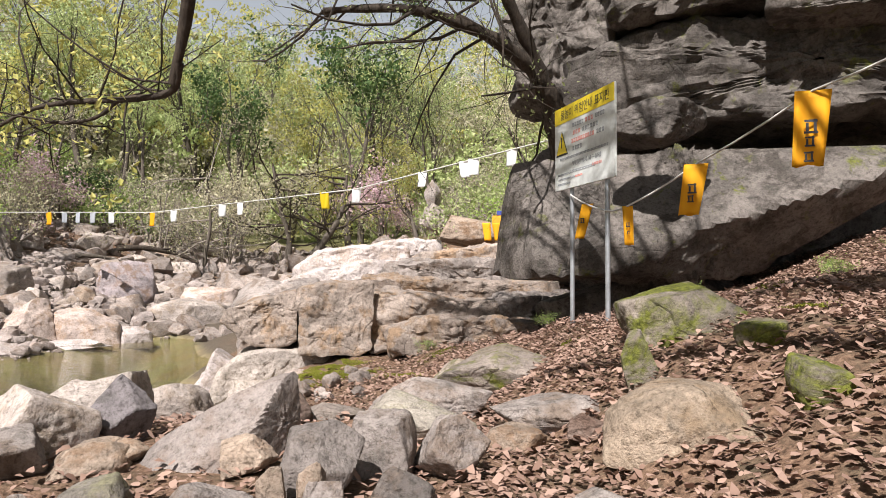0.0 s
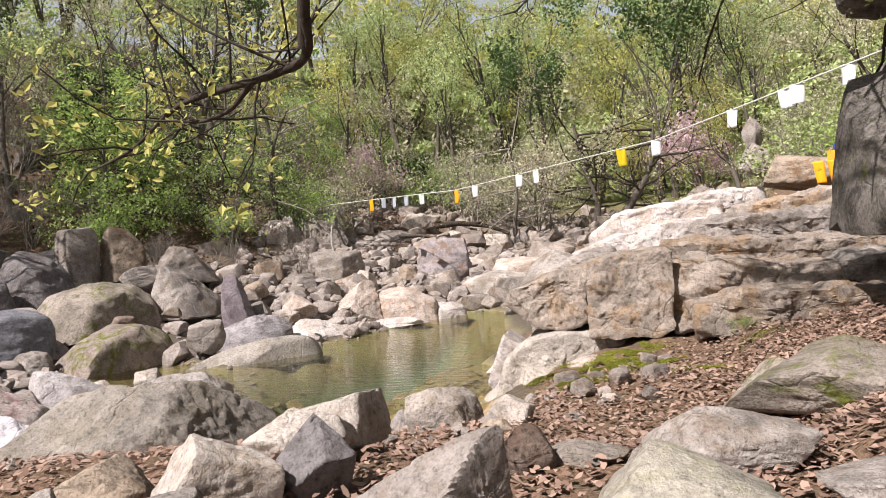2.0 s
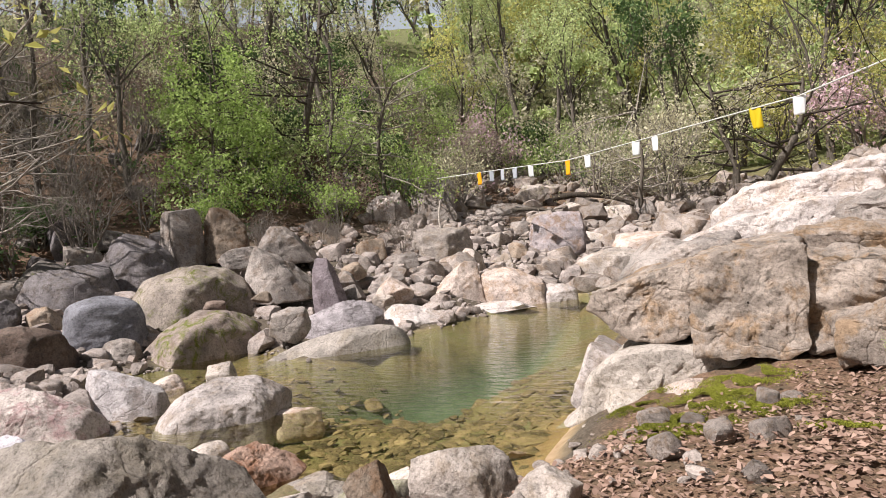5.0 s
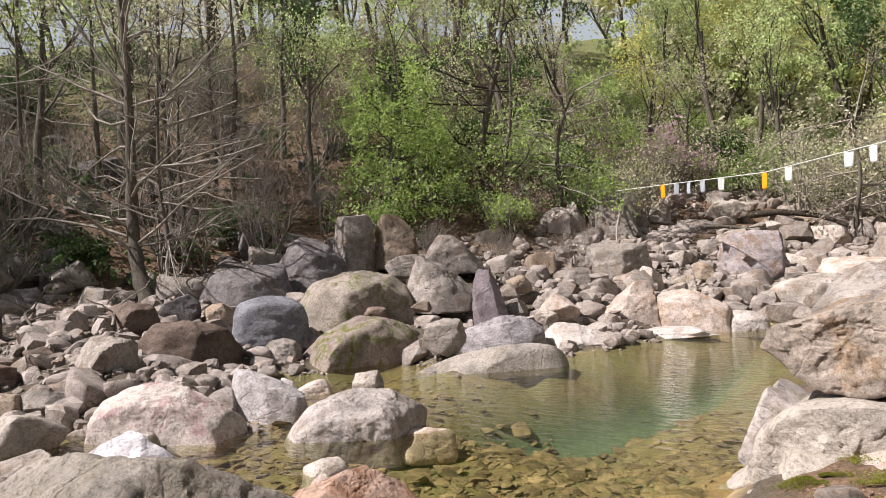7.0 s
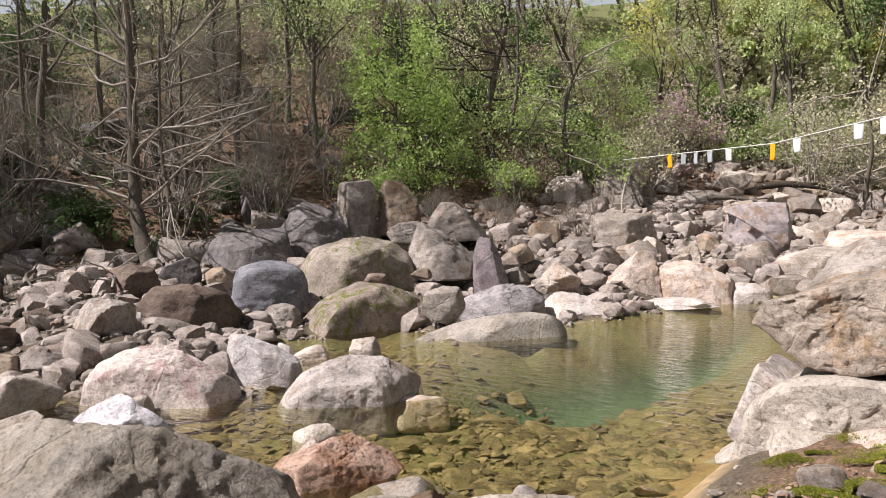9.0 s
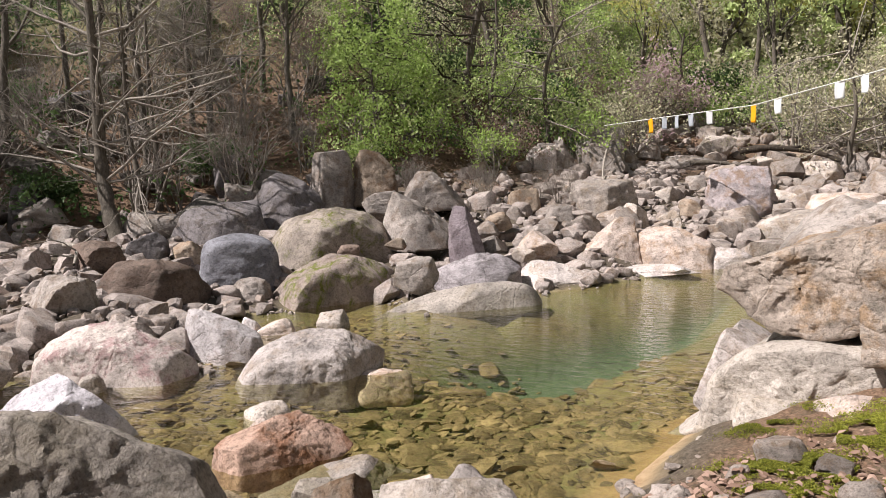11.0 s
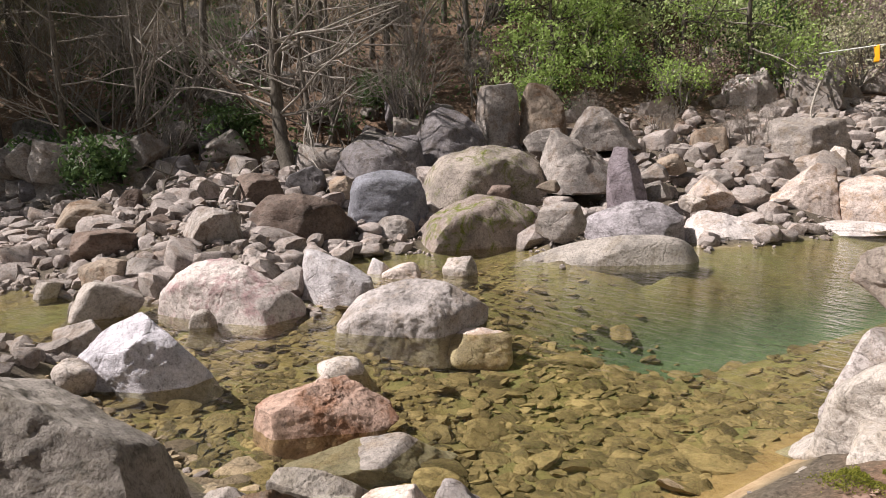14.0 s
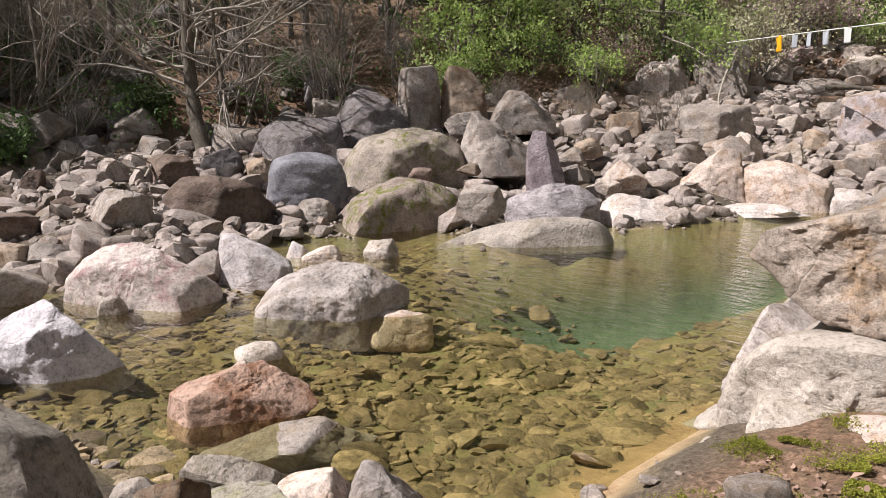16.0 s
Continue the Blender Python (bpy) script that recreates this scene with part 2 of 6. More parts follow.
def water_material():
    m, ns, ls, b = material("stream_water")
    ns.remove(b)
    out = ns["Material Output"]
    clear = node(ns, "ShaderNodeBsdfTransparent", Color=(0.62, 0.62, 0.42, 1))
    gloss = node(ns, "ShaderNodeBsdfGlossy", Roughness=0.015, Color=(1, 1, 1, 1))
    fres = node(ns, "ShaderNodeFresnel", IOR=1.33)
    mix = ns.new("ShaderNodeMixShader")
    co = ns.new("ShaderNodeTexCoord").outputs["Object"]
    mp = ns.new("ShaderNodeMapping")
    mp.inputs["Rotation"].default_value = (0, 0, radians(-52))
    mp.inputs["Scale"].default_value = (1.0, 2.6, 1)
    ls.new(co, mp.inputs["Vector"])
    a, c = noise_out(ns, ls, mp.outputs[0], 2.6, 3, 0.55, 0.4), noise_out(ns, ls, mp.outputs[0], 9.0, 3, 0.6, 0.3)
    b1 = node(ns, "ShaderNodeBump", Strength=0.8, Distance=0.05)
    b2 = node(ns, "ShaderNodeBump", Strength=0.5, Distance=0.02)
    sep = ns.new("ShaderNodeSeparateXYZ")
    ls.new(co, sep.inputs[0])
    wind = node(ns, "ShaderNodeMapRange", **{"From Min": 11.5, "From Max": 16.5, "To Min": 0.2, "To Max": 1.6})
    ls.new(sep.outputs["Y"], wind.inputs["Value"])
    run = node(ns, "ShaderNodeMapRange", **{"From Min": -5.0, "From Max": -8.5, "To Min": 0.0, "To Max": 1.5})
    ls.new(sep.outputs["X"], run.inputs["Value"])
    stir = ns.new("ShaderNodeMath")
    stir.operation = "MAXIMUM"
    ls.new(wind.outputs[0], stir.inputs[0])
    ls.new(run.outputs[0], stir.inputs[1])
    for h, bump in ((a, b1), (c, b2)):
        mul = ns.new("ShaderNodeMath")
        mul.operation = "MULTIPLY"
        ls.new(h, mul.inputs[0])
        ls.new(stir.outputs[0], mul.inputs[1])
        ls.new(mul.outputs[0], bump.inputs["Height"])
    ls.new(b1.outputs[0], b2.inputs["Normal"])
    ls.new(b2.outputs[0], fres.inputs["Normal"])
    ls.new(b2.outputs[0], gloss.inputs["Normal"])
    ls.new(fres.outputs[0], mix.inputs[0])
    ls.new(clear.outputs[0], mix.inputs[1])
    ls.new(gloss.outputs[0], mix.inputs[2])
    ls.new(mix.outputs[0], out.inputs["Surface"])
    return m


def leaf_material(name, low, high, through=0.45):
    m, ns, ls, b = material(name)
    rnd = ns.new("ShaderNodeNewGeometry").outputs["Random Per Island"]
    ob = ns.new("ShaderNodeObjectInfo").outputs["Random"]
    mid = tuple((p + q) / 2 for p, q in zip(low, high))
    c = ramp(ns, ls, rnd, [(0.0, low), (0.5, mid), (1.0, high)])
    hue = ns.new("ShaderNodeHueSaturation")
    mr = node(ns, "ShaderNodeMapRange", **{"To Min": 0.75, "To Max": 1.2})
    ls.new(ob, mr.inputs["Value"])
    ls.new(mr.outputs[0], hue.inputs["Value"])
    ls.new(c, hue.inputs["Color"])
    ls.new(hue.outputs[0], b.inputs["Base Color"])
    b.inputs["Roughness"].default_value = 0.6
    b.inputs["Specular IOR Level"].default_value = 0.2
    tr = ns.new("ShaderNodeBsdfTranslucent")
    ls.new(hue.outputs[0], tr.inputs["Color"])
    mix = node(ns, "ShaderNodeMixShader", Fac=through)
    ls.new(b.outputs[0], mix.inputs[1])
    ls.new(tr.outputs[0], mix.inputs[2])
    ls.new(mix.outputs[0], ns["Material Output"].inputs["Surface"])
    return m


def bark_material(name, low, high):
    m, ns, ls, b = material(name)
    co, rnd = shift_coord(ns, ls)
    mp = ns.new("ShaderNodeMapping")
    mp.inputs["Scale"].default_value = (1, 1, 0.25)
    ls.new(co, mp.inputs["Vector"])
    f = noise_out(ns, ls, mp.outputs[0], 22, 6, 0.7)
    ls.new(ramp(ns, ls, f, [(0.3, low), (0.7, high)]), b.inputs["Base Color"])
    b.inputs["Roughness"].default_value = 0.9
    b.inputs["Specular IOR Level"].default_value = 0.2
    bumped(ns, ls, b, [(f, 0.9, 0.03)])
    return m


def plain_material(name, colour, rough=0.6, metal=0.0, wear=0.12, scale=14):
    m, ns, ls, b = material(name)
    co = ns.new("ShaderNodeTexCoord").outputs["Object"]
    f = noise_out(ns, ls, co, scale, 6, 0.7)
    ls.new(ramp(ns, ls, f, [(0.3, tuple(v * (1 - wear * 2) for v in colour)), (0.6, colour)]), b.inputs["Base Color"])
    b.inputs["Roughness"].default_value, b.inputs["Metallic"].default_value = rough, metal
    bumped(ns, ls, b, [(f, 0.2, 0.004)])
    return m


GROUND, WATER = ground_material(), water_material()
BARK = bark_material("bark_grey", (0.045, 0.037, 0.03), (0.16, 0.135, 0.11))
BARK_DARK = bark_material("bark_dark", (0.025, 0.02, 0.016), (0.08, 0.062, 0.048))
BRUSH = bark_material("bark_brushwood", (0.08, 0.066, 0.056), (0.36, 0.31, 0.27))
TWIG = bark_material("bark_twig", (0.12, 0.10, 0.085), (0.42, 0.37, 0.32))
LEAF_FRESH = leaf_material("leaf_fresh_green", (0.26, 0.33, 0.12), (0.60, 0.65, 0.33))
LEAF_YELLOW = leaf_material("leaf_yellow_green", (0.33, 0.33, 0.09), (0.60, 0.56, 0.20))
LEAF_GREEN = leaf_material("leaf_bright_green", (0.24, 0.34, 0.08), (0.46, 0.58, 0.19))
LEAF_DEEP = leaf_material("leaf_deep_green", (0.045, 0.085, 0.03), (0.12, 0.18, 0.06), 0.3)
LEAF_PALE = leaf_material("leaf_pale_bud", (0.45, 0.42, 0.28), (0.68, 0.63, 0.46))
BLOSSOM = leaf_material("blossom_pink", (0.45, 0.30, 0.33), (0.66, 0.50, 0.54))
RUSSET = leaf_material("leaf_russet_bud", (0.20, 0.14, 0.12), (0.38, 0.27, 0.23), 0.3)
# darker copy of the brown litter, with the slope's tree shade in its colour
SHADED_SLOPE_LITTER = leaf_material("slope_litter_shaded_brown", (0.09, 0.056, 0.04), (0.42, 0.29, 0.23), 0.15)
LITTER = leaf_material("leaf_litter_brown", (0.19, 0.115, 0.085), (0.42, 0.285, 0.225), 0.15)
MOSS = leaf_material("moss_green", (0.10, 0.11, 0.015), (0.32, 0.32, 0.05), 0.3)
STEEL = plain_material("galvanised_steel", (0.42, 0.44, 0.46), 0.45, 0.6)
SIGN_WHITE = plain_material("sign_white", (0.62, 0.64, 0.62), 0.45)
SIGN_YELLOW = plain_material("sign_yellow", (0.72, 0.55, 0.03), 0.45)
INK = plain_material("ink_black", (0.03, 0.03, 0.035), 0.6)
INK_GREY = plain_material("ink_grey", (0.24, 0.25, 0.26), 0.6)
INK_RED = plain_material("ink_red", (0.62, 0.24, 0.20), 0.6)
FLAG_ORANGE = leaf_material("flag_orange_plastic", (0.78, 0.36, 0.015), (0.80, 0.42, 0.02), 0.3)
FLAG_YELLOW = leaf_material("flag_yellow_plastic", (0.80, 0.60, 0.02), (0.82, 0.62, 0.03), 0.3)
PAPER = leaf_material("paper_white", (0.72, 0.72, 0.72), (0.80, 0.80, 0.80), 0.3)
PAPER_GREY = leaf_material("paper_grey", (0.38, 0.40, 0.44), (0.46, 0.48, 0.52), 0.3)
ROPE = plain_material("rope_pale", (0.55, 0.54, 0.50), 0.9, 0.0, 0.2, 60)
BOX_ORANGE = plain_material("box_orange", (0.75, 0.33, 0.02), 0.5)
BOX_BLUE = plain_material("box_blue", (0.04, 0.07, 0.32), 0.5)
WOOD = plain_material("fence_wood", (0.30, 0.23, 0.16), 0.8)


# ---- mesh helpers ----
def mesh_from(name, verts, faces, mats, smooth_shade=True, mat_index=None):
    me = bpy.data.meshes.new(name)
    me.from_pydata([tuple(v) for v in verts] if not isinstance(verts, np.ndarray) else verts.tolist(), [], faces if isinstance(faces, list) else faces.tolist())
    for m in mats if isinstance(mats, (list, tuple)) else [mats]:
        me.materials.append(m)
    if smooth_shade:
        me.polygons.foreach_set("use_smooth", np.ones(len(me.polygons), bool))
    if mat_index is not None:
        me.polygons.foreach_set("material_index", np.asarray(mat_index, np.int32))
    me.update()
    return me


def part(name, bm, mat, parent, label=""):
    """Links a bmesh or mesh as one mesh object under a thing or a part."""
    if isinstance(bm, bmesh.types.BMesh):
        me = bpy.data.meshes.new(name)
        bm.to_mesh(me)
        bm.free()
        me.materials.append(mat)
    else:
        me = bm
    ob = new(name, me)
    ob.parent = parent
    if label:
        tagged(ob, label)
    return ob


def empty(name, m, label, category, group="", kind=""):
    ob = new(name)
    ob.empty_display_size = 0.1
    ob.matrix_world = m
    return tagged(ob, label, category, group, kind)


def box_bm(w, d, h, x=0.0, y=0.0, z=0.0, bevel=0.0):
    bm = bmesh.new()
    bmesh.ops.create_cube(bm, size=1.0, matrix=Matrix.Translation((x, y, z)) @ Matrix.Diagonal((w, d, h, 1)))
    if bevel:
        bmesh.ops.bevel(bm, geom=bm.edges[:], offset=bevel, segments=2, affect="EDGES")
    return bm


def sphere(level):
    bm = bmesh.new()
    bmesh.ops.create_icosphere(bm, subdivisions=level, radius=1.0)
    v = np.array([p.co[:] for p in bm.verts])
    f = np.array([[p.index for p in g.verts] for g in bm.faces])
    bm.free()
    return v, f


SPHERES = {n: sphere(n) for n in (1, 2, 3, 4, 5, 6)}


def fbm(points, freq, octaves, seed):
    off = Vector((seed * 3.17 % 97, seed * 7.31 % 89, seed * 1.93 % 83))
    return np.array([noise.fractal(Vector(p) * freq + off, 0.9, 2.1, octaves) for p in points])


def worn_polyhedron(d, normals, offsets, sharp):
    """Distance from the centre, along the directions d, to a solid cut by planes, with edges worn round."""
    q = np.maximum(d @ np.asarray(normals).T / np.asarray(offsets), 0)
    return (q ** sharp).sum(1) ** (-1 / sharp)


def wear_of(boxy):
    return 7.0 if boxy < 2.25 else 12.0 if boxy < 2.5 else 24.0 if boxy < 2.75 else 40.0 if boxy < 3.1 else 60.0


def weathered(v, d, size, seed, level, rough):
    """Broken steps, hollows and grain on a stone of that size."""
    step = fbm(d, 2.2, 3, seed + 20)
    amp = 0.045 * (0.35 * step + 0.65 * np.round(step * 3.0) / 3.0) + 0.026 * fbm(d, 5.0, 4, seed + 40)
    if level >= 5:
        amp = amp + 0.011 * fbm(d, 13.0, 3, seed + 80)
    if level >= 6:
        amp = amp + 0.005 * fbm(d, 27.0, 3, seed + 90)
    return v + d * amp[:, None] * rough * np.asarray(size)


def rock_shape(seed, boxy=2.6, level=5, cuts=12, rough=1.0):
    """A boulder within -1..1: a block broken along planes, its edges worn."""
    rng = np.random.default_rng(seed * 13 + 5)
    d, f = SPHERES[level]
    q = np.array(Euler(rng.uniform(-0.5, 0.5, 3)).to_matrix())
    box = np.array(((1, 0, 0), (-1, 0, 0), (0, 1, 0), (0, -1, 0), (0, 0, 1), (0, 0, -1))) @ q.T + rng.normal(0, 0.16, (6, 3))
    n = np.vstack([box, rng.normal(size=(max(cuts, 3) - 3, 3))])
    n /= np.linalg.norm(n, axis=1, keepdims=True)
    o = np.concatenate([rng.uniform(0.72, 0.98, 6), rng.uniform(0.82, 1.12, len(n) - 6)])
    v = d * worn_polyhedron(d, n, o, wear_of(boxy))[:, None]
    v = weathered(v, d, 1.0, seed, level, rough)
    lo, hi = v.min(0), v.max(0)
    return (v - (lo + hi) / 2) / ((hi - lo) / 2), f


def outlined_shape(outline, w, d, h, low, seed, boxy, level, rough):
    """A boulder of w x d x h above its base and low below it, whose broad side has the given outline, base to base over the top."""
    rng = np.random.default_rng(seed * 7 + 3)
    dirs, f = SPHERES[level]
    c = np.array((0, 0, 0.3 * h))
    pts = [(x * w / 2, z * h) for x, z in outline]
    pts = [(pts[0][0] * 1.06, -low)] + pts + [(pts[-1][0] * 1.06, -low)]
    normals, offs = [(0, 0, -1)], [low + c[2]]
    for (ax, az), (bx, bz) in zip(pts[:-1], pts[1:]):
        nx, nz = az - bz, bx - ax
        k = math.hypot(nx, nz)
        if k < 1e-6:
            continue
        nx, nz = nx / k, nz / k
        o = nx * ax + nz * (az - c[2])
        ridge = rng.uniform(-0.2, 0.2) * d
        for ty in (rng.uniform(-0.6, -0.1), rng.uniform(0.1, 0.6)):
            m = math.sqrt(1 + ty * ty)
            normals.append((nx / m, ty / m, nz / m))
            offs.append(max((o + ty * ridge) / m, 0.08 * h))
    for sy in (-1, 1):
        for k in range(3):
            n = np.array((rng.uniform(-0.55, 0.55), sy, rng.uniform(-0.1, 0.75)))
            normals.append(n / np.linalg.norm(n))
            offs.append(d / 2 * rng.uniform(0.80, 1.0))
    v = dirs * worn_polyhedron(dirs, np.array(normals), np.array(offs), wear_of(boxy) * 1.6 + 8)[:, None] + c
    v = weathered(v, dirs, min(w, d, h + low) * 0.6, seed, level, rough)
    lo, hi = v.min(0), v.max(0)
    return (v - lo) / (hi - lo) * (1.12 * w, d, 0.96 * h + low) - (0.56 * w, d / 2, low), f


TONES = {"pale": "pale grey-beige", "bright": "cream-white", "white": "bright white", "granite": "speckled white granite", "grey": "weathered grey",
         "dark": "dark grey", "blue": "blue-grey veined", "tan": "tan-brown", "ochre": "ochre sandstone-like", "peach": "peach-coloured", "brown": "dark brown furrowed",
         "rust": "rust-orange", "pink": "pinkish white pitted", "purple": "purple-grey", "stripe": "banded pale grey", "blotch": "grey blotched", "moss": "brown, moss-edged",
         "mossy": "moss-covered brown", "ledge": "mossy beige", "lichen": "lichen-spotted grey", "bedrock": "layered tan bedrock", "slab": "smooth grey slanted", "giant": "rough grey-beige", "whale": "smooth rounded beige", "cliff": "dark weathered cliff"}


OUTLINE = {
    35: ((-1, 0), (-0.97, 0.45), (-0.6, 0.85), (-0.1, 1), (0.25, 0.95), (0.6, 0.6), (1, 0.3), (0.95, 0)),
    36: ((-0.9, 0), (-1, 0.55), (-0.7, 1), (-0.35, 0.98), (0.3, 0.75), (1, 0.35), (0.95, 0)),
    337: ((-1, 0), (-0.75, 0.55), (-0.4, 0.9), (0, 1), (0.45, 0.95), (0.8, 0.6), (1, 0.3), (0.95, 0)),
    16: ((-1, 0), (-0.75, 0.25), (-0.3, 0.72), (0.1, 0.95), (0.5, 1), (0.85, 0.75), (1, 0.25), (0.97, 0)),
    17: ((-1, 0), (-0.95, 0.4), (-0.6, 0.95), (-0.2, 1), (0.4, 0.7), (0.9, 0.4), (1, 0)),
    9: ((-1, 0), (-0.85, 0.4), (-0.3, 0.9), (0.1, 1), (0.5, 0.85), (0.85, 0.5), (1, 0)),
    14: ((-1, 0), (-0.95, 0.4), (-0.5, 0.8), (0.1, 1), (0.6, 0.8), (1, 0.3), (1, 0)),
    13: ((-0.75, 0), (-1, 0.85), (-0.6, 1), (-0.05, 0.96), (0.6, 0.45), (1, 0)),
    5: ((-1, 0), (-0.95, 0.45), (-0.7, 0.8), (0, 1), (0.5, 0.9), (0.9, 0.5), (1, 0)),
    11: ((-1, 0), (-0.95, 0.4), (-0.6, 1), (-0.2, 0.95), (0.3, 0.6), (0.95, 0.35), (1, 0)),
    6: ((-0.9, 0), (-1, 0.5), (-0.7, 0.88), (0, 1), (0.6, 0.9), (1, 0.55), (0.95, 0)),
    7: ((-1, 0), (-0.9, 0.5), (-0.5, 0.95), (0, 1), (0.6, 0.75), (1, 0.35), (1, 0)),
    18: ((-1, 0), (-0.95, 0.22), (-0.5, 0.55), (0.4, 0.97), (0.8, 1), (1, 0.65), (0.85, 0)),
    62: ((-1, 0), (-1, 0.6), (-0.75, 0.97), (-0.1, 1), (0.5, 0.7), (1, 0.4), (0.9, 0)),
    66: ((-1, 0), (-0.9, 0.6), (-0.4, 1), (0.4, 0.97), (1, 0.5), (1, 0)),
    63: ((-1, 0), (-0.9, 0.45), (-0.4, 0.9), (0, 1), (0.6, 0.85), (1, 0.5), (1, 0)),
    19: ((-0.75, 0), (-1, 0.9), (-0.8, 1), (0.9, 0.8), (1, 0.5), (0.8, 0.1), (0.6, 0)),
    64: ((-0.8, 0), (-1, 0.4), (-0.7, 0.85), (-0.2, 1), (0.5, 0.95), (0.9, 0.7), (1, 0.35), (0.6, 0)),
    65: ((-1, 0), (-1, 0.6), (-0.7, 0.95), (0.3, 1), (0.9, 0.7), (1, 0)),
    1: ((-0.9, 0), (-1, 0.7), (-0.7, 0.97), (0.5, 1), (1, 0.7), (0.9, 0)),
    2: ((-1, 0), (-0.95, 0.8), (-0.5, 1), (0.3, 0.95), (0.9, 0.5), (1, 0)),
    3: ((-1, 0), (-0.9, 0.35), (-0.5, 0.85), (-0.2, 1), (0.3, 0.9), (0.8, 0.5), (1, 0)),
    4: ((-1, 0), (-0.95, 0.35), (-0.6, 0.85), (0, 0.95), (0.8, 1), (1, 0.6), (1, 0)),
    12: ((-1, 0), (-0.7, 0.6), (-0.4, 1), (0, 0.95), (0.6, 0.5), (1, 0)),
    10: ((-1, 0), (-0.8, 0.5), (-0.3, 0.95), (0.4, 1), (0.9, 0.7), (1, 0)),
    204: ((-1, 0), (-1, 0.35), (-0.55, 0.9), (-0.3, 1), (0.25, 0.97), (0.6, 0.8), (0.9, 0.4), (1, 0)),
    123: ((-1, 0), (-0.8, 0.25), (-0.1, 0.75), (0.7, 1), (1, 0.95), (0.9, 0.6), (0.2, 0)),
    129: ((-1, 0), (-0.96, 0.22), (-0.82, 0.5), (-0.55, 0.72), (-0.2, 0.88), (0.2, 1), (1, 0.95), (1, 0.25), (0.3, 0)),
    431: ((-1, 0), (-0.75, 0.5), (-0.35, 0.78), (0.2, 1), (0.45, 0.85), (0.7, 0.42), (1, 0.1), (1, 0)),
    432: ((-1, 0.05), (-0.95, 0.5), (-0.3, 0.85), (0.05, 1), (0.3, 0.88), (1, 0.15), (0.9, 0)),
}
TAKEN = []


def boulder(x, y, z, w, d, h, yaw, seed, tone, boxy, level=5, sink=0.25, cuts=12, name="boulder", where=""):
    rough = 0.55 if tone in ("whale", "slab", "blue", "granite", "white") else 1.0
    low = h * sink
    if sink and z < 0.3:
        low = max(low, z - float(ground_z(x, y)) + 0.06)
    if seed in OUTLINE:
        v, f = outlined_shape(OUTLINE[seed], w, d, h, low, seed, boxy, level, rough)
        v = v - (0, 0, (h - low) / 2)
    else:
        v, f = rock_shape(seed, boxy, level, cuts, rough)
        v[:, :2] *= (0.98 - 0.08 * v[:, 2:] - 0.06 * np.maximum(v[:, 2:], 0))
        v = v * (w / 2, d / 2, (h + low) / 2)
        if z < 0.05 and h < 0.35:
            v[:, :2] *= 1 + 0.5 * smooth(0.1, 1.0, -2 * v[:, 2:] / (h + low))
    TAKEN.append((x, y, 0.42 * max(w, d)))
    me = mesh_from(name, v, f, ROCK[tone])
    me.set_sharp_from_angle(angle=0.6)
    ob = new(name, me)
    ob.matrix_world = pose(x, y, z + (h - low) / 2, 0, 0, yaw)
    size = "huge" if w > 2.2 else "large" if w > 1.2 else "medium" if w > 0.6 else "small"
    if not where:
        where = "standing in the stream" if z < 0.06 else "on the leafy near bank" if x > -4 and y < 11 else "on the rocky far bank"
    return tagged(ob, f"{size} {TONES[tone]} boulder {where}", "boulder", f"{tone} boulders")


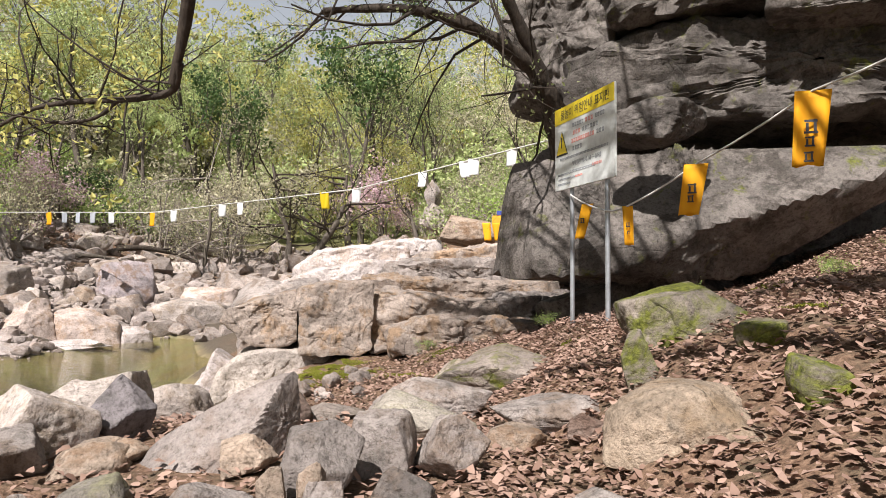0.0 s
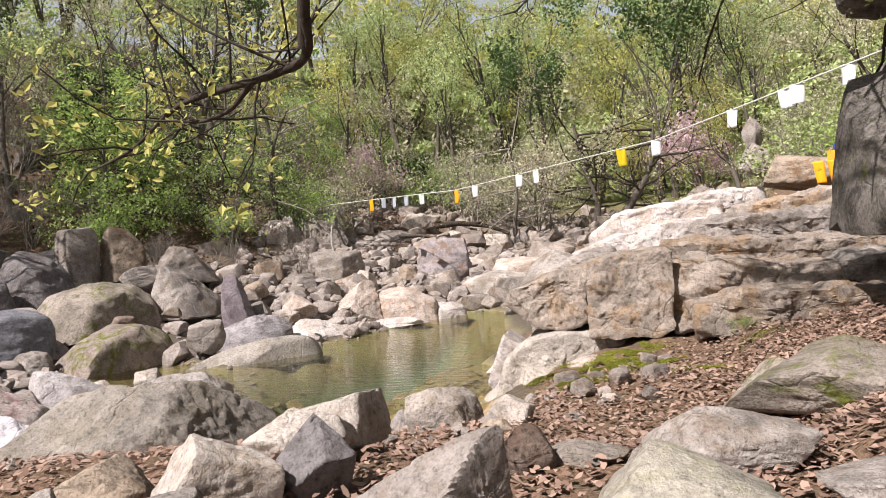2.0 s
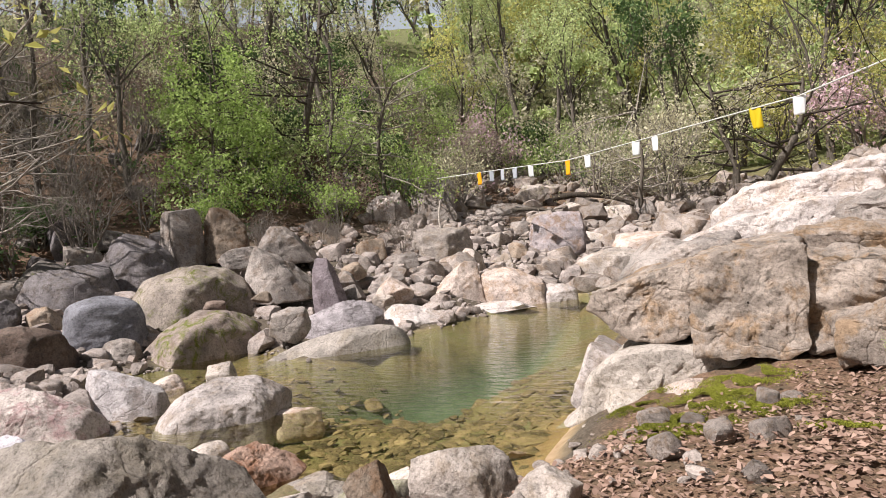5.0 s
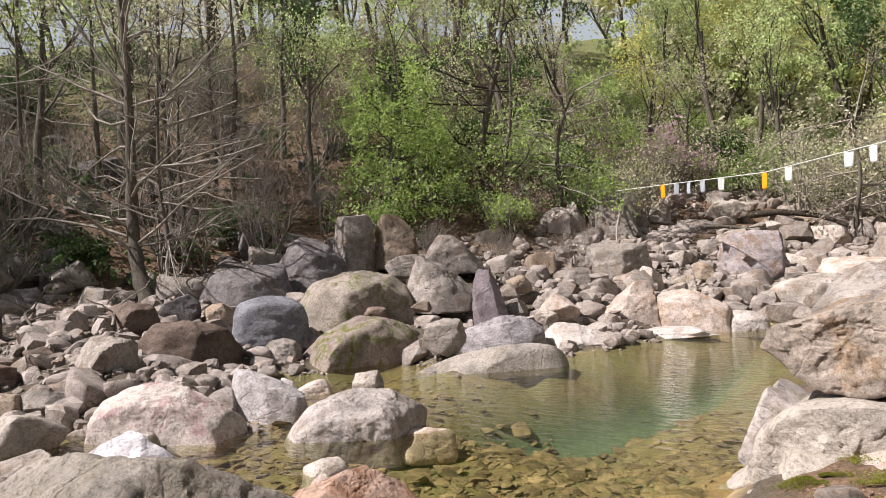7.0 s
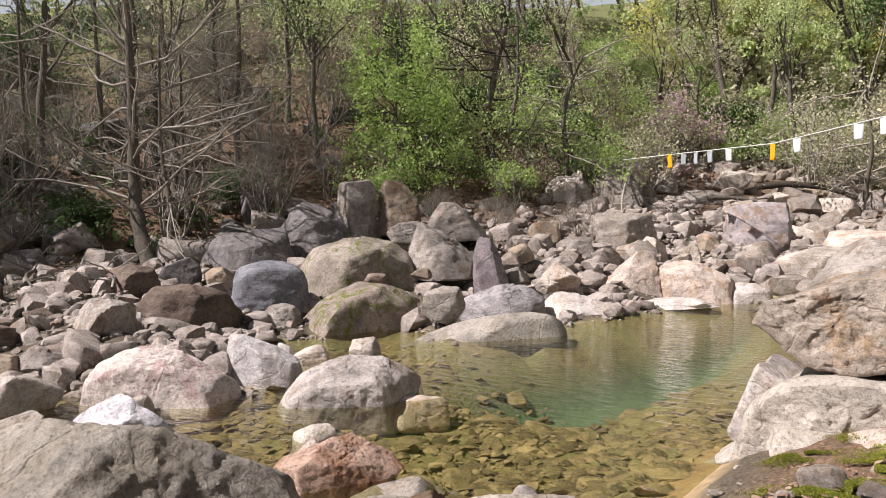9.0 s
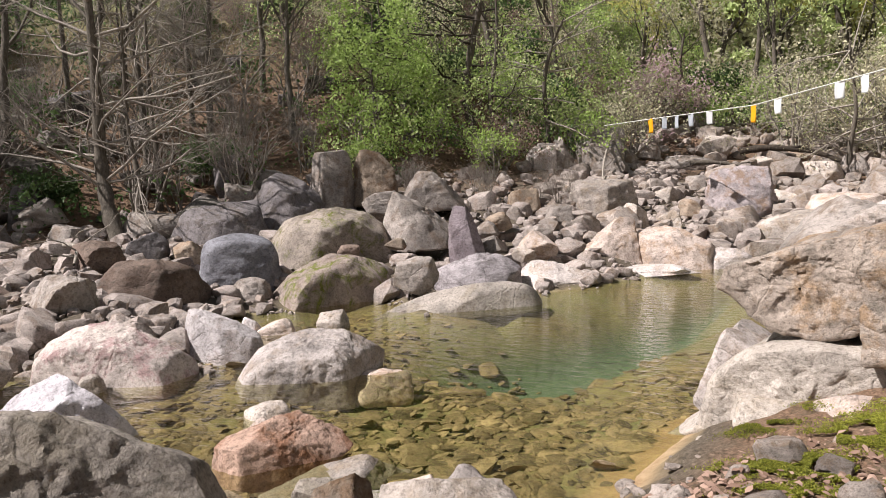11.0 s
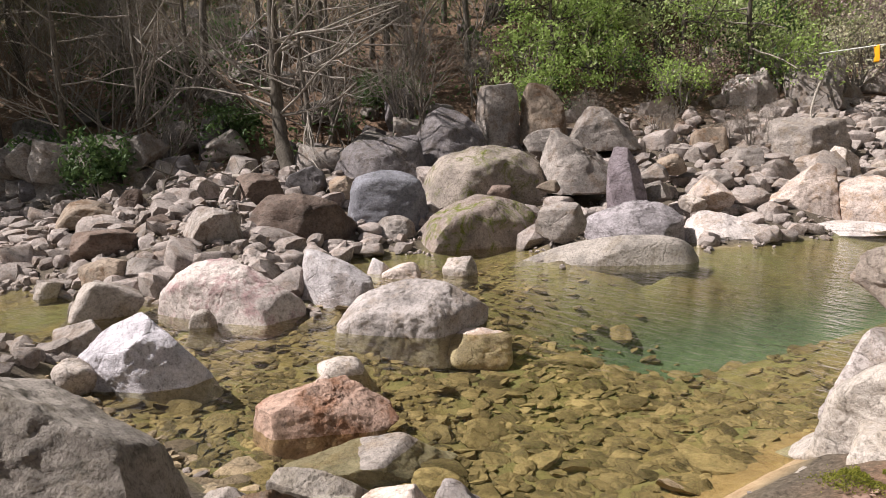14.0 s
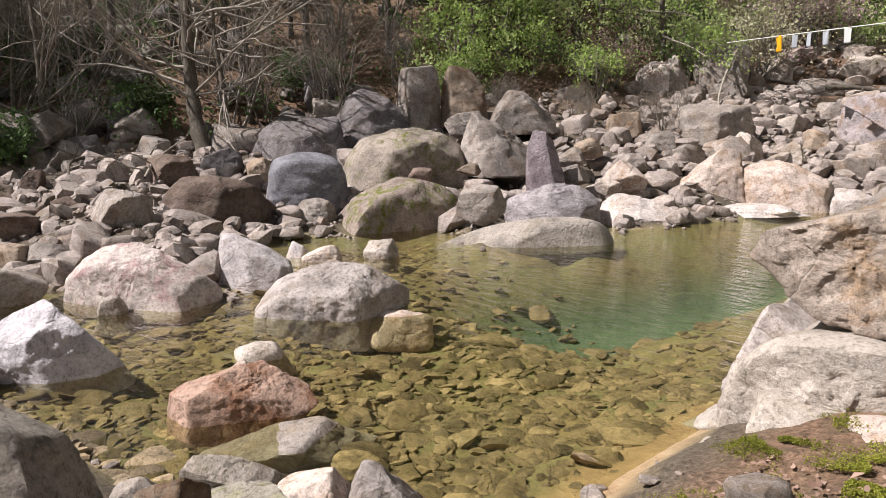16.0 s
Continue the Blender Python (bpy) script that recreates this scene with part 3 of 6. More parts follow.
def block(profile, y0, y1, tone, seed, yaw=0.0, at=(0, 0, 0), rough=0.05, round_edge=0.035, taper=0.92, layers=0.03, name="bedrock_block", where="of the ledge beside the pool"):
    """A jointed block: an outline seen from the front (x, z), drawn back from y0 to y1, with worn edges and bedding."""
    p = np.array(profile, float)
    closed = np.vstack([p, p[:1]])
    seg = np.hypot(*np.diff(closed, axis=0).T)
    s = np.concatenate([[0], np.cumsum(seg)])
    n = 120
    t = np.linspace(0, s[-1], n, endpoint=False)
    ring = np.stack([np.interp(t, s, closed[:, 0]), np.interp(t, s, closed[:, 1])], -1)
    for _ in range(2):
        ring = (np.roll(ring, 1, 0) + 2 * ring + np.roll(ring, -1, 0)) / 4
    c = ring.mean(0)
    rows = []
    for k in np.linspace(0.02, 1, 22):
        inset = max(0.0, k - 0.9) / 0.1
        rows.append((k * (1 - 0.0 * inset), y0 + round_edge * inset ** 2))
    for k in np.linspace(0.08, 1, 22):
        rows.append((1 - (1 - taper) * k, y0 + round_edge + (y1 - y0 - round_edge) * k))
    for k in (0.7, 0.35, 0.02):
        rows.append((taper * k, y1))
    V = np.concatenate([np.stack([c[0] + (ring[:, 0] - c[0]) * k, np.full(n, y), c[1] + (ring[:, 1] - c[1]) * k], -1) for k, y in rows])
    m = len(rows)
    i, j = np.meshgrid(np.arange(m - 1), np.arange(n), indexing="ij")
    q = (j + 1) % n
    F = np.stack([i * n + j, (i + 1) * n + j, (i + 1) * n + q, i * n + q], -1).reshape(-1, 4)
    mid = np.array((c[0], (y0 + y1) / 2, c[1]))
    half = (V.max(0) - V.min(0)) / 2
    away = ((V - mid) / half) ** 3
    away /= np.linalg.norm(away, axis=1, keepdims=True) + 1e-6
    steps = fbm(V, 1.6, 3, seed)
    wave = rough * (0.4 * steps + 0.8 * np.round(steps * 2.5) / 2.5) + 0.35 * rough * fbm(V, 5.0, 4, seed + 5) + 0.12 * rough * fbm(V, 18.0, 3, seed + 9)
    bed = 0.7 * layers * np.sign(np.sin((V[:, 2] + 0.12 * V[:, 0] + 0.16 * fbm(V, 1.0, 2, seed + 3)) * 13)) * (np.abs(fbm(V, 0.8, 2, seed + 7)) + 0.2)
    V = V + away * (wave + bed)[:, None]
    me = mesh_from(name, V, F, ROCK[tone])
    me.set_sharp_from_angle(angle=0.8)
    ob = new(name, me)
    ob.matrix_world = pose(*at, 0, 0, yaw)
    return tagged(ob, f"{TONES[tone]} block {where}", "rock", f"{tone} blocks")


def tube(path, radii, sides):
    """Ring vertices and faces along a line."""
    path = np.asarray(path)
    n = len(path)
    d = np.gradient(path, axis=0)
    d /= np.linalg.norm(d, axis=1, keepdims=True) + 1e-9
    ref = np.where(np.abs(d[:, 2:3]) > 0.9, (1.0, 0, 0), (0, 0, 1.0))
    u = np.cross(d, ref)
    u /= np.linalg.norm(u, axis=1, keepdims=True) + 1e-9
    w = np.cross(d, u)
    a = np.arange(sides) * 2 * math.pi / sides
    ring = u[:, None] * np.cos(a)[None, :, None] + w[:, None] * np.sin(a)[None, :, None]
    V = (path[:, None] + ring * np.asarray(radii)[:, None, None]).reshape(-1, 3)
    i, j = np.meshgrid(np.arange(n - 1), np.arange(sides), indexing="ij")
    k = (j + 1) % sides
    F = np.stack([i * sides + j, i * sides + k, (i + 1) * sides + k, (i + 1) * sides + j], -1).reshape(-1, 4)
    return V, F


# ---- the lie of the land ----


def capsule(x, y, ax, ay, bx, by, ra, rb):
    """Distance from a tapered capsule on the plan."""
    dx, dy = bx - ax, by - ay
    h = np.clip(((x - ax) * dx + (y - ay) * dy) / (dx * dx + dy * dy), 0, 1)
    return np.hypot(x - ax - h * dx, y - ay - h * dy) - (ra + (rb - ra) * h)


def pool(x, y):
    """Signed distance from the shore: below zero in the water."""
    d = capsule(x, y, -6.3, 13.0, -5.6, 18.5, 3.1, 2.6)
    for c in ((-4.7, 11.2, -4.6, 13.4, 2.1, 2.4), (-5.6, 18.5, -5.6, 24.6, 2.4, 1.2), (-6.3, 10.9, -10.8, 8.6, 1.7, 1.4),
              (-10.8, 8.6, -20, 3.0, 1.2, 1.3), (-8.0, 12.6, -11.4, 14.0, 1.3, 1.0), (-4.7, 10.1, -7.6, 9.3, 1.5, 1.3), (-3.6, 10.6, -4.0, 12.0, 1.4, 1.72), (-9.2, 14.4, -11.2, 16.0, 1.3, 1.1), (-7.5, 16.5, -9.4, 19.0, 1.3, 1.0)):
        d = np.minimum(d, capsule(x, y, *c))
    return d


def smooth(a, b, v):
    t = np.clip((v - a) / (b - a), 0, 1)
    return t * t * (3 - 2 * t)


def ripple(x, y):
    """A cheap wavy field, about -1 to 1."""
    return (np.sin(x * 1.3 + 1.7 * np.sin(y * 0.9)) + np.sin(y * 1.7 + 1.3 * np.sin(x * 1.1 + 2)) + np.sin((x + y) * 2.9 + np.sin(x * 2.3 - y * 1.9))) / 3


def ground_z(x, y):
    """Height of the ground; the water stands at zero."""
    x, y = np.asarray(x, float), np.asarray(y, float)
    d = pool(x, y)
    axis = np.where(y > 11, -6.2 + (y - 11) * 0.06 + np.maximum(y - 25, 0) * 0.12, -7.0 + (y - 11) * 1.1)
    far = smooth(-1.2, 1.2, axis - x)
    out = np.maximum(np.minimum(d, capsule(x, y, -5.6, 24.6, 1.0, 62.0, 2.2, 4.0)), 0)
    rise = 0.16 * np.clip(y - 25, 0, 40) + 0.1 * np.maximum(y - 65, 0)
    left = smooth(-13, -22, x) * smooth(26, 14, y)
    bank = 0.30 * np.minimum(out, 9) * (1 - 0.45 * left) + 0.62 * np.maximum(out - 9, 0) - 0.34 * np.maximum(out - 24, 0) - 0.16 * np.maximum(out - 60, 0)
    near = 0.85 * (1 - np.exp(-out / 1.2)) + (0.5 * np.clip(x - 0.6, 0, 1.4) + 0.14 * np.clip(x - 2.0, 0, 2)) * smooth(19, 9, y) - 0.3 * smooth(8.3, 9.6, y) * smooth(0.8, 2.0, x) * smooth(14, 11, y) + 0.35 * np.clip(x - 4, 0, 40) + 0.08 * np.maximum(x - 44, 0)
    near = near + 0.75 * smooth(11.0, 15.5, y) * smooth(-2.5, 0.5, x)
    near = near - 0.22 * smooth(4.0, 0.0, y) * smooth(0, 2, out)
    hump = 0.22 * smooth(1.5, 3.4, y) * smooth(7.4, 5.8, y) * smooth(0.9, 2.2, out)
    near = near + hump
    valley = 0.28 * np.minimum(out, 6) + 0.45 * np.maximum(out - 6, 0) - 0.3 * np.maximum(out - 40, 0)
    up = smooth(17, 27, y)
    near, bank = near * (1 - up) + valley * up + rise, bank + rise
    z = far * bank + (1 - far) * near
    bed = -np.minimum(-np.minimum(d, 0) * 0.22, 0.42) - 0.75 * smooth(-0.8, -2.4, d) * smooth(12.8, 15.8, y)
    z = np.where(d > 0, z, bed)
    rough = 0.05 + 0.18 * smooth(6, 20, out)
    return z + rough * ripple(x * 0.8, y * 0.8) * smooth(-0.2, 1.0, d)


def spaced(stops):
    """Grid lines: (from, to, step) stretches joined."""
    out = [np.arange(a, b, s) for a, b, s in stops]
    return np.concatenate(out + [[stops[-1][1]]])


gx = spaced(((-420, -120, 30), (-120, -50, 7), (-50, -22, 1.2), (-22, -12, 0.35), (-12, 5, 0.14), (5, 12, 0.4), (12, 40, 2.0), (40, 400, 30)))
gy = spaced(((-300, -60, 30), (-60, -4, 4), (-4, 0, 0.4), (0, 20, 0.14), (20, 34, 0.3), (34, 70, 1.2), (70, 140, 7), (140, 460, 40)))
GX, GY = np.meshgrid(gx, gy)
GZ = ground_z(GX, GY)
near_cam = (np.abs(GX) < 12) & (GY > -4) & (GY < 20)
GZ = GZ + np.where(near_cam & (pool(GX, GY) > 0.1), 0.035 * ripple(GX * 6, GY * 6) + 0.03 * ripple(GX * 13 + 3, GY * 13), 0)
nx, ny = len(gx), len(gy)
idx = np.arange(nx * ny).reshape(ny, nx)
quads = np.stack([idx[:-1, :-1], idx[:-1, 1:], idx[1:, 1:], idx[1:, :-1]], -1).reshape(-1, 4)
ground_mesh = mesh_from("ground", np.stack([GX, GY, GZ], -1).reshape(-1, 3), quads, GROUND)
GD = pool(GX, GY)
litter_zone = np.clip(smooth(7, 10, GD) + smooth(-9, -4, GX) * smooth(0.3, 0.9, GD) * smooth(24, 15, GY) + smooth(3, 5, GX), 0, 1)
# blue grows with depth and places the painted water murk on the bed
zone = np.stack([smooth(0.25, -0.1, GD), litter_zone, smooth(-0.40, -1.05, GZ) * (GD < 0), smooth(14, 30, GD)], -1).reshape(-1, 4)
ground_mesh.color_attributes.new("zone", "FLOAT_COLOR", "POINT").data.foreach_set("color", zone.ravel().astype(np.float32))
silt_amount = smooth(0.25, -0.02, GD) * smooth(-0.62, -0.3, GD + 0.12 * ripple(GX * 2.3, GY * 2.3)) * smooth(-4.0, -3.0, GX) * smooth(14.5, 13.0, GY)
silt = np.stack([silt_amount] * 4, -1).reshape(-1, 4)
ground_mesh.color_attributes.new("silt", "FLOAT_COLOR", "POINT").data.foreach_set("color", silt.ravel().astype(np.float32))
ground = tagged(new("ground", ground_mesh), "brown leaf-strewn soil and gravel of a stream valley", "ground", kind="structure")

wx, wy = np.arange(-26, 0, 0.5), np.arange(0, 30, 0.5)
WX, WY = np.meshgrid(wx, wy)
wi = np.arange(WX.size).reshape(WX.shape)
wq = np.stack([wi[:-1, :-1], wi[:-1, 1:], wi[1:, 1:], wi[1:, :-1]], -1).reshape(-1, 4)
cx, cy = WX[:-1, :-1].ravel() + 0.25, WY[:-1, :-1].ravel() + 0.25
wq = wq[pool(cx, cy) < 0.9]
water = tagged(new("water", mesh_from("water", np.stack([WX, WY, WX * 0], -1).reshape(-1, 3), wq, WATER)), "clear greenish stream pool with gentle ripples", "water", kind="structure")
water.visible_shadow = False


# ---- stones that nobody could count ----
def stone_field(name, spots, sizes, mat, label, kinds=10, flat=(0.5, 0.85), level=2, sink=0.3, height=None, seed=3, single_over=0.0, single_label=""):
    """Many stones in one mesh; spots: (n, 2)."""
    rng = np.random.default_rng(seed)
    shapes = [rock_shape(900 + seed * 31 + k, rng.uniform(2.5, 3.8), level, 9)[0] for k in range(kinds)]
    f = SPHERES[level][1]
    pick = rng.integers(0, kinds, len(spots))
    gz = ground_z(spots[:, 0], spots[:, 1]) if height is None else height
    V, F, loose = [], [], 0
    nv = len(shapes[0])
    singles = [mesh_from("stone", rock_shape(700 + seed * 17 + k, rng.uniform(2.5, 3.8), 3, 12)[0] / 2, SPHERES[3][1], mat) for k in range(8)] if single_over else []
    for me in singles:
        me.set_sharp_from_angle(angle=0.7)
    n_single = 0
    for i, ((x, y), s) in enumerate(zip(spots, sizes)):
        if single_over and s > single_over and n_single < 150:
            sx, sy, sz = s * rng.uniform(0.8, 1.3), s * rng.uniform(0.65, 1.0), s * rng.uniform(*flat)
            ob = new("stone", singles[n_single % 8])
            ob.matrix_world = pose(x, y, gz[i] + sz / 2 - sz * sink, *rng.normal(0, 9, 2), rng.uniform(0, 360)) @ Matrix.Diagonal((sx, sy, sz, 1))
            tagged(ob, single_label, "stone", "stones of " + name)
            n_single += 1
            continue
        a = rng.uniform(0, 2 * math.pi)
        sx, sy, sz = s * rng.uniform(0.75, 1.25), s * rng.uniform(0.6, 1.0), s * rng.uniform(*flat)
        v = shapes[pick[i]] * (sx / 2, sy / 2, sz / 2)
        tilt = rng.normal(0, 0.18, 2)
        c, n = math.cos(a), math.sin(a)
        v = np.stack([v[:, 0] * c - v[:, 1] * n, v[:, 0] * n + v[:, 1] * c, v[:, 2] + v[:, 0] * tilt[0] + v[:, 1] * tilt[1]], -1)
        V.append(v + (x, y, gz[i] + sz / 2 - sz * sink))
        F.append(f + nv * loose)
        loose += 1
    me = mesh_from(name, np.concatenate(V), np.concatenate(F), mat)
    me.set_sharp_from_angle(angle=0.5)
    return tagged(new(name, me), label, "stones", kind="stuff")


def scatter(n, x0, x1, y0, y1, keep, seed):
    rng = np.random.default_rng(seed)
    p = np.stack([rng.uniform(x0, x1, n), rng.uniform(y0, y1, n)], -1)
    return p[keep(p[:, 0], p[:, 1], rng.random(n))]


def side(x, y):
    return np.where(y > 11, -6.2 + (y - 11) * 0.06, -7.0 + (y - 11) * 1.1) - x


# ---- boulders, bank by bank ----
boulder(-16.84, 20.96, 2.08, 1.22, 0.96, 1.71, 52, 1, "grey", 2.6)
boulder(-15.95, 21.95, 2.27, 1.27, 1.00, 1.48, 48, 2, "tan", 2.5)
boulder(-16.85, 19.22, 1.58, 2.27, 1.75, 1.56, 55, 3, "dark", 2.8)
boulder(-17.21, 17.06, 1.25, 2.57, 1.97, 1.13, 61, 4, "dark", 3)
boulder(-13.83, 18.16, 0.85, 2.93, 2.22, 1.22, 50, 5, "ledge", 3)
boulder(-13.87, 15.44, 0.38, 1.67, 1.29, 1.26, 60, 6, "blue", 2.2)
boulder(-13.83, 13.31, 0.27, 2.18, 1.67, 1.04, 67, 7, "brown", 2.6)
boulder(-12.95, 11.26, 0.55, 1.09, 0.85, 0.66, 74, 8, "grey", 3)
boulder(-12.08, 16.64, 0.00, 2.75, 2.08, 1.07, 53, 9, "moss", 2.4)
boulder(-13.11, 15.07, 0.00, 1.06, 0.83, 0.69, 60, 10, "grey", 2.3)
boulder(-12.29, 19.72, 1.13, 1.70, 1.31, 1.26, 46, 11, "grey", 3)
boulder(-14.38, 22.80, 1.93, 1.92, 1.49, 1.05, 44, 12, "grey", 2.8)
boulder(-10.68, 19.64, 0.73, 0.80, 0.55, 1.24, 42, 13, "purple", 3.5)
boulder(-9.66, 18.69, 0.29, 1.81, 1.39, 0.61, 42, 14, "stripe", 2.8)
boulder(-10.00, 17.04, 0.32, 1.01, 0.79, 0.65, 47, 15, "grey", 3)
boulder(-8.72, 16.80, 0.00, 2.95, 1.0, 0.50, 40, 16, "whale", 2.3)
boulder(-8.56, 20.14, 0.00, 1.59, 1.23, 0.62, 35, 17, "bright", 2.8)
boulder(-8.84, 23.10, 0.0, 1.72, 1.3, 1.45, 34, 18, "peach", 3)
boulder(-10.99, 27.07, 1.15, 2.07, 1.61, 1.32, 30, 19, "pale", 3.6)
boulder(-16.07, 14.47, 0.95, 1.02, 0.80, 0.75, 67, 20, "dark", 2.6)
boulder(-15.55, 15.22, 0.85, 0.84, 0.66, 0.59, 64, 21, "tan", 2.6)
boulder(-20.60, 12.70, 1.24, 1.05, 0.83, 0.79, 76, 22, "dark", 2.6)
boulder(-20.21, 16.63, 1.52, 1.10, 0.87, 0.69, 66, 23, "dark", 2.6)
boulder(-9.68, 20.57, 0.54, 0.62, 0.49, 0.31, 37, 24, "pale", 2.8)
boulder(-9.61, 21.03, 0.55, 1.06, 0.83, 0.67, 36, 25, "peach", 2.8)
boulder(-11.49, 22.11, 1.21, 0.74, 0.59, 0.43, 39, 26, "tan", 2.2)
boulder(-12.86, 25.43, 1.46, 1.11, 0.87, 0.77, 36, 27, "tan", 2.6)
boulder(-11.27, 21.24, 1.06, 0.68, 0.53, 0.41, 40, 28, "grey", 2.6)
boulder(-10.32, 22.29, 0.88, 0.74, 0.58, 0.41, 36, 29, "grey", 2.6)
boulder(-11.35, 24.95, 0.99, 0.99, 0.78, 0.73, 34, 30, "grey", 2.6)
boulder(-14.54, 20.75, 1.79, 1.22, 0.95, 0.59, 48, 31, "grey", 2.8)
boulder(-10.47, 20.35, 0.72, 0.70, 0.55, 0.42, 40, 32, "grey", 2.6)
boulder(-11.88, 18.42, 0.99, 0.54, 0.43, 0.24, 48, 33, "tan", 2.3)
boulder(-12.84, 17.80, 0.83, 0.61, 0.48, 0.30, 52, 34, "brown", 2.2)
boulder(-9.65, 10.48, 0.00, 2.05, 1.5, 0.82, 42, 35, "pink", 2.6, 6)
boulder(-9.15, 11.82, 0.00, 1.12, 0.9, 0.80, 42, 36, "white", 3)
boulder(-7.4, 11.98, 0.00, 1.78, 1.35, 0.58, 42, 337, "bright", 2.6, 6)
boulder(-9.59, 14.33, 0.00, 0.63, 0.50, 0.30, 55, 38, "pale", 2.6)
boulder(-10.68, 13.38, 0.00, 0.44, 0.35, 0.27, 61, 39, "white", 2.4)
boulder(-10.14, 13.51, 0.00, 0.71, 0.56, 0.23, 60, 40, "peach", 2.2)
boulder(-10.75, 9.02, 0.0, 1.14, 0.85, 0.5, 60, 41, "pale", 2.3)
boulder(-7.35, 8.15, 0.0, 0.46, 0.38, 0.35, 70, 42, "pale", 2.2)
boulder(-9.05, 8.47, 0.00, 0.70, 0.62, 0.33, 84, 44, "grey", 2.5)
boulder(-6.25, 10.49, 0.00, 0.62, 0.47, 0.16, 45, 45, "pale", 2.3)
boulder(-6.5, 12.35, -0.36, 1.0, 0.65, 0.39, 50, 546, "peach", 2.1)
boulder(-5.87, 10.12, 0.0, 0.34, 0.26, 0.13, 45, 48, "peach", 2.3)
boulder(-9.10, 9.89, 0.00, 0.40, 0.32, 0.23, 75, 49, "pale", 2.4)
boulder(-4.41, 9.75, -0.10, 1.3, 0.8, 0.17, 63, 50, "pale", 2.5)
boulder(-16.67, 9.67, 0.66, 1.32, 1.03, 0.59, 82, 53, "tan", 2.7)
boulder(-14.19, 9.60, 0.35, 1.21, 0.94, 0.48, 81, 54, "brown", 2.6)
boulder(-12.71, 9.35, 0.07, 0.93, 0.72, 0.46, 81, 55, "tan", 2.6)
boulder(-12.44, 9.99, 0.16, 0.95, 0.75, 0.34, 78, 56, "grey", 2.6)
boulder(-15.84, 13.14, 0.89, 1.27, 1.00, 0.75, 70, 57, "brown", 2.6)
boulder(-14.46, 10.68, 0.66, 0.54, 0.43, 0.35, 77, 58, "brown", 2.6)
boulder(-17.13, 10.71, 0.91, 0.56, 0.44, 0.48, 79, 59, "brown", 2.6)
boulder(-12.64, 8.47, -0.00, 0.44, 0.35, 0.28, 85, 60, "pale", 2.3)
boulder(-11.27, 8.82, -0.00, 0.57, 0.45, 0.15, 83, 61, "grey", 2.3)
boulder(-7.38, 23.98, 0.05, 1.98, 1.53, 1.09, 22, 62, "peach", 2.8)
boulder(-5.20, 27.80, 0.12, 3.37, 1.95, 1.19, 13, 63, "pale", 3)
boulder(-7.77, 30.40, 0.87, 2.09, 1.63, 1.81, 18, 64, "blotch", 2.5)
boulder(-4.72, 30.95, 0.85, 2.36, 1.83, 0.79, 11, 65, "peach", 2.3)
boulder(-6.13, 24.40, 0.00, 1.09, 0.86, 0.52, 18, 66, "bright", 2.4)
boulder(-7.42, 22.65, 0.00, 1.95, 0.95, 0.23, 24, 67, "bright", 2.5)
boulder(-9.93, 29.71, 1.49, 1.06, 0.84, 0.53, 22, 68, "pale", 2.6)
boulder(-8.79, 28.73, 0.98, 0.82, 0.65, 0.66, 21, 69, "tan", 2.4)
boulder(-8.95, 27.40, 0.71, 0.88, 0.69, 0.65, 22, 70, "pale", 2.6)
boulder(-9.65, 26.55, 0.76, 0.99, 0.78, 0.88, 25, 71, "pale", 2.8)
boulder(-10.65, 36.47, 2.94, 1.86, 1.46, 1.09, 19, 72, "pale", 2.8)
boulder(-10.99, 33.93, 2.52, 2.28, 1.78, 0.69, 21, 73, "grey", 3)
boulder(-12.86, 30.96, 2.50, 1.83, 1.43, 1.33, 27, 74, "grey", 2.8)
boulder(-14.82, 29.70, 2.88, 1.31, 1.03, 0.94, 32, 75, "bright", 3.2)
boulder(-7.95, 38.91, 2.68, 1.37, 1.08, 0.71, 14, 76, "tan", 2.5)
boulder(-6.83, 36.80, 1.92, 1.75, 1.38, 0.76, 13, 77, "pale", 2.6)
boulder(-5.76, 37.67, 1.98, 1.05, 0.83, 0.87, 10, 78, "grey", 2.6)
boulder(-8.82, 35.81, 2.28, 1.34, 1.06, 0.71, 16, 79, "pale", 2.6)
boulder(-9.48, 50.93, 5.51, 1.88, 1.49, 1.04, 12, 80, "grey", 2.8)
boulder(-7.50, 48.22, 4.41, 1.15, 0.91, 1.59, 10, 81, "grey", 2.8)
boulder(-7.20, 32.63, 1.24, 1.28, 1.01, 0.57, 15, 82, "pale", 2.6)
boulder(-14.32, 30.23, 2.82, 1.09, 0.86, 1.31, 30, 83, "grey", 2.8)
boulder(-12.46, 33.91, 3.06, 1.04, 0.82, 0.92, 24, 84, "grey", 2.6)
boulder(-9.67, 31.77, 1.81, 1.02, 0.81, 0.56, 20, 85, "grey", 2.6)
boulder(-2.13, 6.40, 1.01, 0.70, 0.54, 0.32, 18, 86, "pale", 2.6)
boulder(-1.75, 5.28, 1.06, 0.42, 0.33, 0.38, 18, 87, "dark", 2.8)
boulder(-2.09, 5.00, 1.06, 0.63, 0.48, 0.38, 23, 88, "pale", 2.7)
boulder(-2.68, 4.97, 1.03, 0.52, 0.40, 0.30, 30, 89, "tan", 2.5)
boulder(-2.15, 4.61, 1.04, 0.49, 0.37, 0.24, 26, 90, "grey", 2.6)
boulder(-1.72, 4.64, 1.05, 0.41, 0.32, 0.16, 20, 91, "tan", 2.5)
boulder(-0.96, 4.44, 1.06, 0.29, 0.23, 0.19, 9, 92, "tan", 2.6)
